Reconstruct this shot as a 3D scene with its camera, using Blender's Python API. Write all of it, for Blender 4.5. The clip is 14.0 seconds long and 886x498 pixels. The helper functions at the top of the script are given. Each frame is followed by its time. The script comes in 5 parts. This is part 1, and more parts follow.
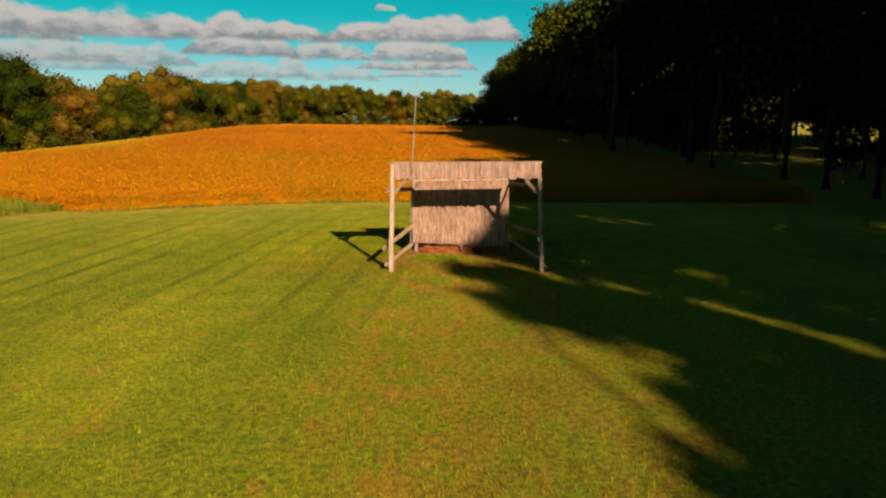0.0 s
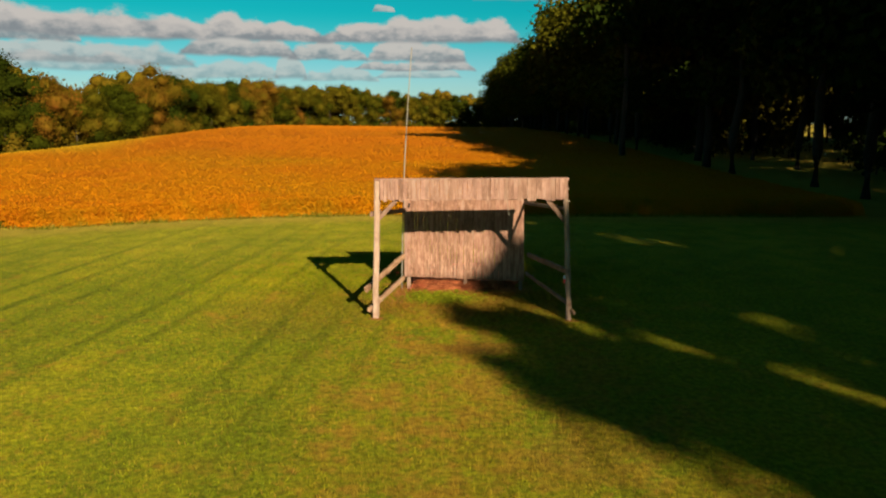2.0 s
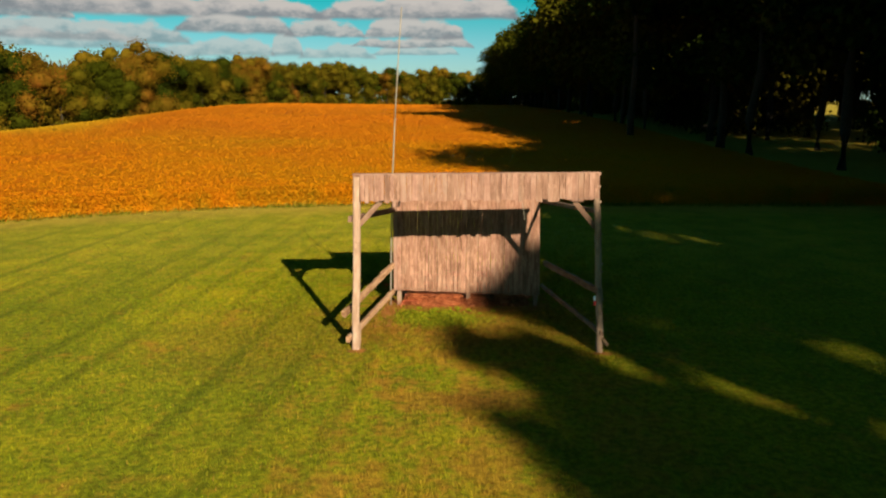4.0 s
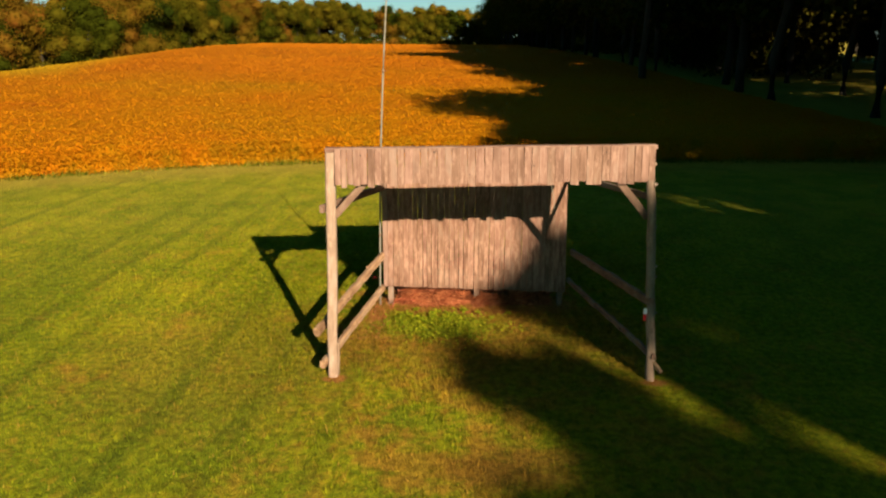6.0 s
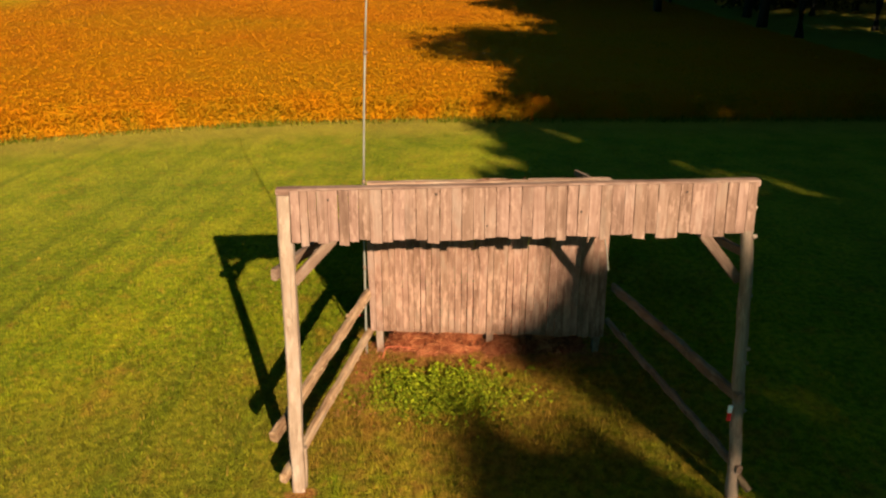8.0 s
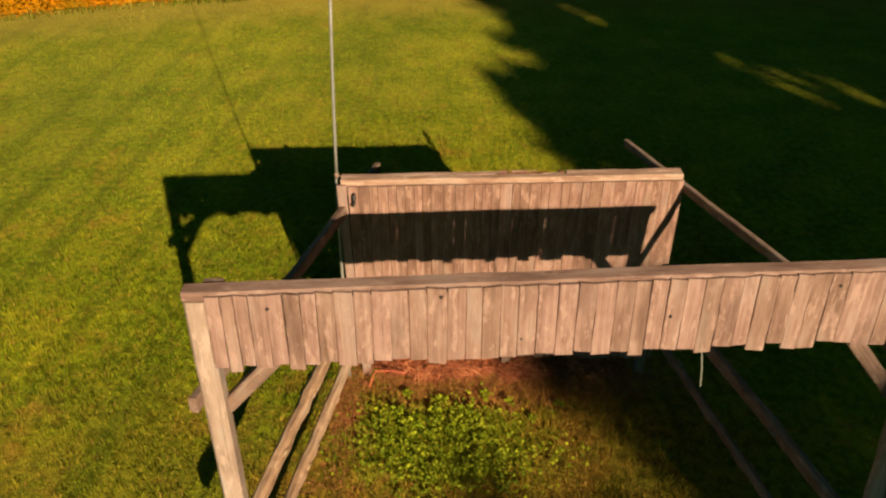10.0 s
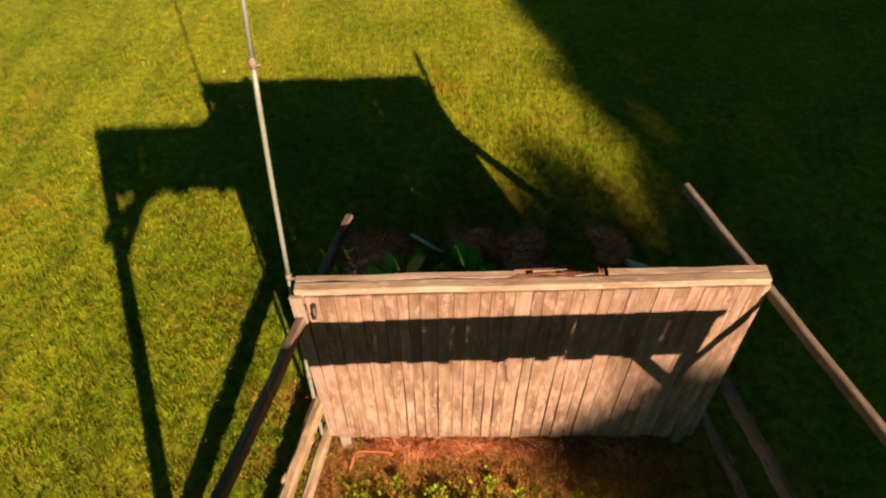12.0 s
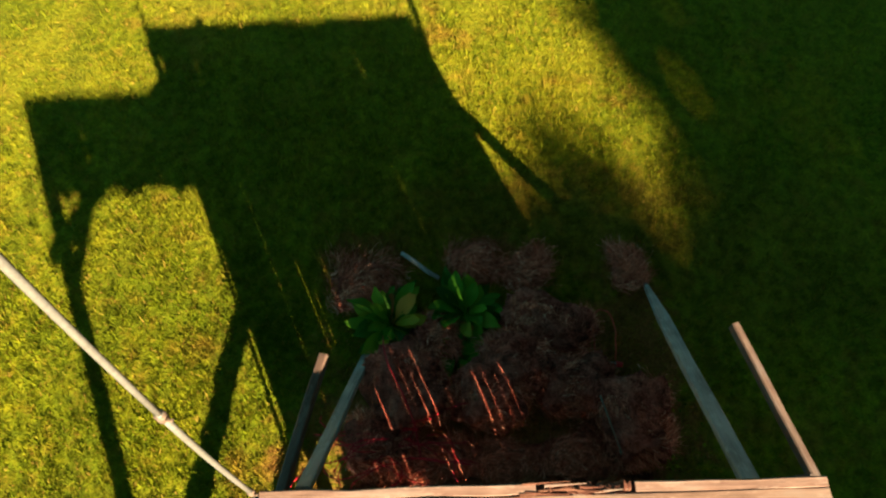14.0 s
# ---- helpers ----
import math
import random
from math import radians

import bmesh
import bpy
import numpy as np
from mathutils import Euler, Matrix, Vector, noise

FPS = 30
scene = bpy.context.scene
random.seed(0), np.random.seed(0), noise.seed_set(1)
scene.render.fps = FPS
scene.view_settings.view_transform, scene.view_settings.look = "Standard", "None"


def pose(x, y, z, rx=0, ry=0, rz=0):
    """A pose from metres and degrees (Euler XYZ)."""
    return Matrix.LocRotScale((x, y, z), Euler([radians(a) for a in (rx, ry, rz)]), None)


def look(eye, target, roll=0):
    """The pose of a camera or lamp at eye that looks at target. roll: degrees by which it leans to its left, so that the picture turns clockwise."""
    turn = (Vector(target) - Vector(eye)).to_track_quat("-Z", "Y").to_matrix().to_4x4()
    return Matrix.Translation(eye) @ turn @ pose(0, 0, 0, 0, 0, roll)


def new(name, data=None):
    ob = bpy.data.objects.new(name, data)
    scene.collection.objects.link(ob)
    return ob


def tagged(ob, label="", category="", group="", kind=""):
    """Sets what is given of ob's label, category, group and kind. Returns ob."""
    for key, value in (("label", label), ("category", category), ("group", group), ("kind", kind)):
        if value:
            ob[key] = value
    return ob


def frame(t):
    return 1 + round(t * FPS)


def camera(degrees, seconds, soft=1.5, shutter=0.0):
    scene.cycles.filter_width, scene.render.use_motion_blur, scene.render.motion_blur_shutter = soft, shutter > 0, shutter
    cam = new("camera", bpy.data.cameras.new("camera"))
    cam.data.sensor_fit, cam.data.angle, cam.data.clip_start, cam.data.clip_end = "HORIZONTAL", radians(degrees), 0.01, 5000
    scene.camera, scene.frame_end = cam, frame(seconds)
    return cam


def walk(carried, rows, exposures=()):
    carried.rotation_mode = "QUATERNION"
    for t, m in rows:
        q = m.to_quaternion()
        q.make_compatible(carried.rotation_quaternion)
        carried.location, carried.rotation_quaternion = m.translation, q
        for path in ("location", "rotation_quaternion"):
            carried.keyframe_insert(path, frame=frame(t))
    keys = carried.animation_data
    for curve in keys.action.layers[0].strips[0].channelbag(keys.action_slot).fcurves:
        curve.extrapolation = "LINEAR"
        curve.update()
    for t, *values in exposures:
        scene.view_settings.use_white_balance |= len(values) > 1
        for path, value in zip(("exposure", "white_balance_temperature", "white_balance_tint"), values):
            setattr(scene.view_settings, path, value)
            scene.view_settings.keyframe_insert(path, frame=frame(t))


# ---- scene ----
cam = camera(63.7, 14.0, soft=2.2)
METRES, EYE, TILT, LEAN, TURN = 18.0, 3.41, -13.4, 0.0, -0.2
ROWS = [
    (0.0, 0.0, 0.0, 0.0, -0.01, 3.12, -0.26),
    (0.5, 0.0004, 0.0507, 0.0136, -0.05, 3.15, -0.27),
    (1.0, 0.0002, 0.1001, 0.027, -0.08, 3.16, -0.26),
    (1.5, -0.0005, 0.1485, 0.0397, -0.11, 3.17, -0.27),
    (2.0, -0.001, 0.1947, 0.0502, -0.14, 3.18, -0.25),
    (4.5, -0.0007, 0.3745, 0.0939, -0.34, 0.42, -0.12),
    (5.0, -0.0014, 0.408, 0.1021, -0.38, -0.81, -0.09),
    (5.5, -0.002, 0.4426, 0.1109, -0.42, -1.99, -0.07),
    (6.0, -0.003, 0.4771, 0.1219, -0.45, -3.15, -0.03),
    (6.5, -0.0038, 0.5109, 0.1354, -0.47, -4.3, 0.02),
    (7.0, -0.0041, 0.5434, 0.1493, -0.5, -5.51, 0.01),
    (7.5, -0.0044, 0.5757, 0.1626, -0.52, -6.82, 0.06),
    (10.0, -0.0064, 0.728, 0.228, -0.85, -21.41, 0.18),
    (10.5, -0.0057, 0.7572, 0.2411, -0.89, -24.96, 0.26),
    (11.0, -0.0049, 0.7863, 0.2545, -0.96, -28.56, 0.33),
    (11.5, -0.0041, 0.8137, 0.267, -0.99, -32.24, 0.27),
    (12.0, -0.0029, 0.8419, 0.2789, -1.02, -36.42, 0.31),
    (12.5, -0.0017, 0.87, 0.2906, -1.13, -40.63, 0.39),
    (13.0, -0.001, 0.8973, 0.3019, -1.21, -44.79, 0.4),
    (13.5, -0.0002, 0.9229, 0.3129, -1.26, -48.8, 0.44),
    (14.0, 0.0008, 0.9436, 0.321, -1.36, -52.76, 0.46),
]
walk(cam, [(t, pose(0, 0, EYE, TILT, LEAN, TURN) @ pose(METRES * x, METRES * y, METRES * z, 90 + pitch, roll, yaw)) for t, x, y, z, yaw, pitch, roll in ROWS],
     exposures=[(0.0, 1.37), (4.5, 1.4), (7.5, 1.45), (10.0, 1.22), (11.0, 1.25), (12.0, 1.7), (12.5, 1.82), (13.5, 2.03), (14.0, 2.34)])

# ---- world, sun ----
SUN_TO = Vector((0.385, -0.918, 0.4135)).normalized()      # towards the sun
sun_elev = math.asin(SUN_TO.z)
sun_turn = math.atan2(SUN_TO.x, SUN_TO.y)


class Nodes:
    """Short hand for building a node tree."""

    def __init__(self, tree):
        self.tree = tree

    def add(self, kind, **values):
        n = self.tree.nodes.new(kind)
        for key, value in values.items():
            setattr(n, key, value)
        return n

    def plug(self, socket, value):
        if hasattr(value, "links") or hasattr(value, "is_linked"):
            self.tree.links.new(value, socket)
        elif value is not None:
            socket.default_value = value

    def math(self, op, a, b=None, c=None, clamp=False):
        n = self.add("ShaderNodeMath", operation=op, use_clamp=clamp)
        for i, v in enumerate((a, b, c)):
            self.plug(n.inputs[i], v)
        return n.outputs[0]

    def mix(self, fac, a, b, blend="MIX"):
        n = self.add("ShaderNodeMix", data_type="RGBA", blend_type=blend)
        self.plug(n.inputs[0], fac)
        for i, v in ((6, a), (7, b)):
            self.plug(n.inputs[i], v if hasattr(v, "is_linked") else (*v[:3], 1))
        return n.outputs[2]

    def ramp(self, fac, stops, smooth=False):
        n = self.add("ShaderNodeValToRGB")
        n.color_ramp.interpolation = "EASE" if smooth else "LINEAR"
        while len(n.color_ramp.elements) < len(stops):
            n.color_ramp.elements.new(0.5)
        for e, (p, c) in zip(n.color_ramp.elements, stops):
            e.position, e.color = p, (*c, 1) if len(c) == 3 else c
        self.plug(n.inputs[0], fac)
        return n.outputs[0]

    def step(self, v, lo, hi):
        n = self.add("ShaderNodeMapRange", interpolation_type="SMOOTHSTEP")
        self.plug(n.inputs[0], v)
        self.plug(n.inputs[1], lo)
        self.plug(n.inputs[2], hi)
        return n.outputs[0]

    def noise(self, vector, scale, detail=4.0, rough=0.55, dims="3D"):
        n = self.add("ShaderNodeTexNoise", noise_dimensions=dims)
        self.plug(n.inputs["Vector"], vector)
        n.inputs["Scale"].default_value = scale
        n.inputs["Detail"].default_value = detail
        n.inputs["Roughness"].default_value = rough
        return n.outputs[0]

    def mapped(self, vector, scale=(1, 1, 1), turn=(0, 0, 0), shift=(0, 0, 0)):
        n = self.add("ShaderNodeMapping")
        self.plug(n.inputs[0], vector)
        n.inputs[1].default_value, n.inputs[2].default_value, n.inputs[3].default_value = shift, turn, scale
        return n.outputs[0]

    def xyz(self, x, y, z):
        n = self.add("ShaderNodeCombineXYZ")
        for i, v in enumerate((x, y, z)):
            self.plug(n.inputs[i], v)
        return n.outputs[0]


def build_sky():
    world = bpy.data.worlds.new("sky")
    scene.world = world
    world.use_nodes = True
    world.node_tree.nodes.clear()
    k = Nodes(world.node_tree)
    out = k.add("ShaderNodeOutputWorld")
    back = k.add("ShaderNodeBackground")
    back.inputs[1].default_value = SKY_STRENGTH
    k.tree.links.new(back.outputs[0], out.inputs[0])
    sky = k.add("ShaderNodeTexSky", sky_type="NISHITA", sun_disc=False)
    sky.sun_elevation, sky.sun_rotation, sky.altitude = sun_elev, sun_turn, 100
    sky.air_density, sky.dust_density, sky.ozone_density = 1.0, 0.3, 1.0
    way = k.add("ShaderNodeTexCoord").outputs["Generated"]
    split = k.add("ShaderNodeSeparateXYZ")
    k.plug(split.inputs[0], way)
    turn = k.math("ARCTAN2", split.outputs[0], split.outputs[1])
    rise = k.math("ARCSINE", split.outputs[2])
    tint = k.mix(k.step(rise, 0.25, 0.6), k.mix(k.step(rise, 0.03, 0.145), LOW_TINT, SKY_TINT), HIGH_TINT)
    colour = k.mix(1.0, sky.outputs[0], tint, "MULTIPLY")
    # flat-based cumulus in ranks to the north: bearing, half width, height of the base, thickness, density
    ranks = ((-0.03, 0.060, 0.056, 0.010, 0.6), (-0.135, 0.055, 0.052, 0.016, 0.6), (-0.20, 0.022, 0.054, 0.024, 0.7), (-0.29, 0.075, 0.052, 0.022, 0.65), (-0.49, 0.15, 0.058, 0.020, 0.6), (-0.46, 0.15, 0.066, 0.024, 0.75), (-0.03, 0.085, 0.066, 0.013, 0.9),
             (-0.03, 0.070, 0.077, 0.026, 0.95), (-0.15, 0.055, 0.078, 0.019, 0.9), (-0.265, 0.080, 0.081, 0.026, 0.95), (-0.50, 0.050, 0.091, 0.018, 0.9), (-0.02, 0.150, 0.102, 0.028, 1.0), (-0.27, 0.150, 0.102, 0.025, 1.0), (-0.56, 0.250, 0.097, 0.034, 1.0),
             (-0.075, 0.016, 0.142, 0.008, 0.8), (0.115, 0.070, 0.156, 0.035, 0.9))
    # and looser rows of them round the rest of the sky
    rows = ((0.056, 0.03, 9.0, 6.1, 0.28, 0.75), (0.100, 0.040, 4.0, 1.9, 0.25, 1.0), (0.24, 0.06, 4.5, 9.1, 0.62, 0.7))
    away = k.step(k.math("ABSOLUTE", k.math("ADD", turn, 0.15)), 0.5, 0.75)
    shapes = [(base, tall, k.math("MULTIPLY", k.math("SUBTRACT", 1.0, k.math("POWER", k.math("ABSOLUTE", k.math("DIVIDE", k.math("SUBTRACT", turn, at), half)), 5.0)), tall * 1.15), white, 1.0, 0.9 / max(tall, 0.018)) for at, half, base, tall, white in ranks]
    for base, tall, freq, seed, gap, white in rows:
        big = k.noise(k.xyz(turn, seed, 0.0), freq, 2.0, 0.5)
        shapes.append((base, tall, k.math("MULTIPLY", k.step(big, gap, gap + 0.30), tall), white, away if base < 0.2 else 1.0, 1.2 / tall))
    for i, (base, tall, top, white, where, freq) in enumerate(shapes):
        seed = 2.3 + 1.7 * i
        puff = k.noise(k.xyz(turn, k.math("MULTIPLY", rise, 1.7), seed), freq, 5.0, 0.58)
        lobes = k.noise(k.xyz(turn, k.math("MULTIPLY", rise, 0.5), seed + 40.0), freq * 0.45, 2.0, 0.5)
        high = k.math("SUBTRACT", rise, k.math("ADD", base, k.math("MULTIPLY", k.math("SUBTRACT", lobes, 0.5), tall * 0.5)))
        bump = k.math("ADD", k.math("MULTIPLY", k.math("SUBTRACT", puff, 0.5), tall * 1.1), k.math("MULTIPLY", k.math("SUBTRACT", lobes, 0.5), tall * 1.3))
        over = k.math("SUBTRACT", k.math("ADD", top, bump), high)
        soft = k.math("MULTIPLY", k.step(over, 0.0, tall * 0.30), k.step(high, tall * -0.10, tall * 0.14))
        shade = k.math("ADD", k.math("DIVIDE", high, tall), k.math("MULTIPLY", k.math("SUBTRACT", puff, 0.5), 2.3))
        lit = k.ramp(shade, ((0.0, (4.2, 4.7, 5.0)), (0.22, (5.6, 5.9, 6.0)), (0.42, (7.9, 7.7, 7.4)), (0.72, (9.9, 9.3, 8.6))))
        lit = k.mix(1.0, lit, (CLOUD, CLOUD, CLOUD), "MULTIPLY")
        colour = k.mix(k.math("MULTIPLY", k.math("MULTIPLY", soft, white), where), colour, lit)
    k.plug(back.inputs[0], colour)


HIGH_TINT = (0.26, 0.43, 0.29)
LOW_TINT = (0.32, 0.52, 0.65)
SKY_STRENGTH, SKY_TINT, CLOUD = 0.05, (0.012, 0.50, 0.46), 0.43
build_sky()
sun = new("sun", bpy.data.lights.new("sun", "SUN"))
sun.data.energy, sun.data.angle, sun.data.color = 5.0, radians(0.53), (1.0, 0.84, 0.58)
sun.matrix_world = look(SUN_TO * 60, (0, 0, 0))


# ---- materials ----
def material(name, rough=0.9, metal=0.0, spec=0.3):
    m = bpy.data.materials.new(name)
    m.use_nodes = True
    k = Nodes(m.node_tree)
    b = m.node_tree.nodes["Principled BSDF"]
    b.inputs["Roughness"].default_value, b.inputs["Metallic"].default_value = rough, metal
    b.inputs["Specular IOR Level"].default_value = spec
    return m, k, b


def relief(k, b, height, strength, distance=0.01):
    n = k.add("ShaderNodeBump")
    n.inputs["Strength"].default_value, n.inputs["Distance"].default_value = strength, distance
    k.plug(n.inputs["Height"], height)
    k.plug(b.inputs["Normal"], n.outputs[0])


def wood(name, dark, mid, light, spread=0.35, grey=(0.30, 0.28, 0.26), scuff=0.0):
    """Weathered wood, its grain along the local z axis."""
    m, k, b = material(name, 0.85, 0, 0.25)
    at = k.add("ShaderNodeTexCoord").outputs["Object"]
    luck = k.add("ShaderNodeObjectInfo").outputs["Random"]
    shift = k.xyz(k.math("MULTIPLY", luck, 37.0), k.math("MULTIPLY", luck, 91.0), k.math("MULTIPLY", luck, 53.0))
    va = k.add("ShaderNodeVectorMath", operation="ADD")
    k.plug(va.inputs[0], at)
    k.plug(va.inputs[1], shift)
    here = va.outputs[0]
    grain = k.noise(k.mapped(here, (70, 70, 2.2)), 1.0, 5, 0.6)
    fine = k.noise(k.mapped(here, (220, 220, 9)), 1.0, 3, 0.6)
    blot = k.noise(k.mapped(here, (9, 9, 3.0)), 1.0, 4, 0.6)
    tone = k.math("ADD", k.math("MULTIPLY", grain, 0.36), k.math("MULTIPLY", blot, 0.64))
    colour = k.ramp(tone, ((0.34, dark), (0.5, mid), (0.65, light)))
    colour = k.mix(k.math("MULTIPLY", k.step(blot, 0.50, 0.70), 0.55), colour, grey)
    bright = k.math("ADD", k.math("MULTIPLY", luck, spread), 1.0 - spread / 2)
    colour = k.mix(1.0, colour, k.xyz(bright, bright, k.math("MULTIPLY", bright, k.math("ADD", 0.95, k.math("MULTIPLY", luck, 0.1)))), "MULTIPLY")
    worn = k.step(k.noise(k.mapped(here, (22, 22, 7.0)), 1.0, 5, 0.72), 0.52, 0.62)
    colour = k.mix(k.math("MULTIPLY", worn, 0.6), colour, [min(1.0, c * 1.12) for c in light])
    stain = k.step(k.noise(k.mapped(here, (5, 5, 1.3)), 1.0, 4, 0.65), 0.53, 0.68)
    colour = k.mix(k.math("MULTIPLY", stain, 0.45), colour, [c * 0.75 for c in dark])
    if scuff:
        # pale scuffs and splashed dirt low on the boards
        p = k.add("ShaderNodeSeparateXYZ")
        k.plug(p.inputs[0], at)
        low = k.math("SUBTRACT", 1.0, k.step(p.outputs[2], 0.45, 0.95))
        pale = k.step(k.noise(k.mapped(here, (16, 16, 4.5)), 1.0, 5, 0.65), 0.50, 0.60)
        colour = k.mix(k.math("MULTIPLY", k.math("MULTIPLY", low, pale), scuff), colour, [c * 1.35 for c in light])
        dirt = k.math("SUBTRACT", 1.0, k.step(k.math("ADD", p.outputs[2], k.math("MULTIPLY", blot, 0.35)), 0.16, 0.34))
        colour = k.mix(k.math("MULTIPLY", dirt, 0.55), colour, (0.10, 0.045, 0.025))
    cracks = k.step(k.noise(k.mapped(here, (120, 120, 1.2)), 1.0, 2, 0.5), 0.66, 0.72)
    colour = k.mix(k.math("MULTIPLY", cracks, 0.6), colour, (0.05, 0.035, 0.025))
    k.plug(b.inputs["Base Color"], colour)
    relief(k, b, k.math("ADD", grain, k.math("MULTIPLY", fine, 0.5)), 0.6, 0.004)
    return m


board_wood = wood("weathered_board", (0.108, 0.054, 0.037), (0.187, 0.104, 0.077), (0.264, 0.159, 0.122), 0.24, (0.176, 0.120, 0.097))
wall_wood = wood("wall_board", (0.098, 0.044, 0.029), (0.184, 0.094, 0.064), (0.274, 0.155, 0.111), 0.30, (0.168, 0.110, 0.084), 0.5)
post_wood = wood("weathered_post", (0.15, 0.095, 0.066), (0.235, 0.155, 0.112), (0.32, 0.22, 0.165), 0.2, (0.20, 0.165, 0.14))
rail_wood = wood("brown_rail", (0.085, 0.046, 0.031), (0.155, 0.088, 0.061), (0.23, 0.148, 0.106), 0.35, (0.155, 0.125, 0.11))
slab_wood = wood("bark_edged_slab", (0.105, 0.050, 0.024), (0.23, 0.130, 0.072), (0.34, 0.215, 0.130), 0.25, (0.20, 0.145, 0.10))
grey_wood = wood("grey_plank", (0.19, 0.165, 0.145), (0.31, 0.275, 0.245), (0.43, 0.39, 0.35), 0.2)
cap_wood = wood("cap_board", (0.17, 0.085, 0.055), (0.29, 0.165, 0.115), (0.38, 0.245, 0.18), 0.15, (0.26, 0.18, 0.14))
rot_wood = wood("rotten_wood", (0.05, 0.016, 0.009), (0.15, 0.050, 0.027), (0.28, 0.12, 0.07), 0.5, (0.16, 0.07, 0.045))


def leafy(name, stops, rough=0.75, per="island", spread=0.5, clump=0.0, through_light=0.25, spec=0.25):
    """Leaves or blades: each island takes its own colour, each object its own cast."""
    m, k, b = material(name, rough, 0, spec)
    isle = k.add("ShaderNodeNewGeometry").outputs["Random Per Island"]
    luck = k.add("ShaderNodeObjectInfo").outputs["Random"]
    fac = isle if per == "island" else luck
    if clump:
        # a cast of its own for each plant, drifting from clump to clump
        drift = k.noise(k.add("ShaderNodeTexCoord").outputs["Object"], clump, 3, 0.6)
        fac = k.math("ADD", k.math("MULTIPLY", luck, 0.85), k.math("ADD", k.math("MULTIPLY", k.math("SUBTRACT", drift, 0.5), 0.55), k.math("MULTIPLY", isle, 0.12)))
    colour = k.ramp(fac, stops)
    vary = k.math("FRACT", k.math("MULTIPLY", luck, 17.3)) if per == "leaf" else isle
    bright = k.math("ADD", k.math("MULTIPLY", vary, spread), 1.0 - spread / 2)
    colour = k.mix(1.0, colour, k.xyz(bright, bright, bright), "MULTIPLY")
    k.plug(b.inputs["Base Color"], colour)
    if through_light:
        t = k.add("ShaderNodeBsdfTranslucent")
        k.plug(t.inputs[0], colour)
        mx = k.add("ShaderNodeMixShader")
        mx.inputs[0].default_value = through_light
        k.tree.links.new(b.outputs[0], mx.inputs[1])
        k.tree.links.new(t.outputs[0], mx.inputs[2])
        k.tree.links.new(mx.outputs[0], m.node_tree.nodes["Material Output"].inputs[0])
    return m


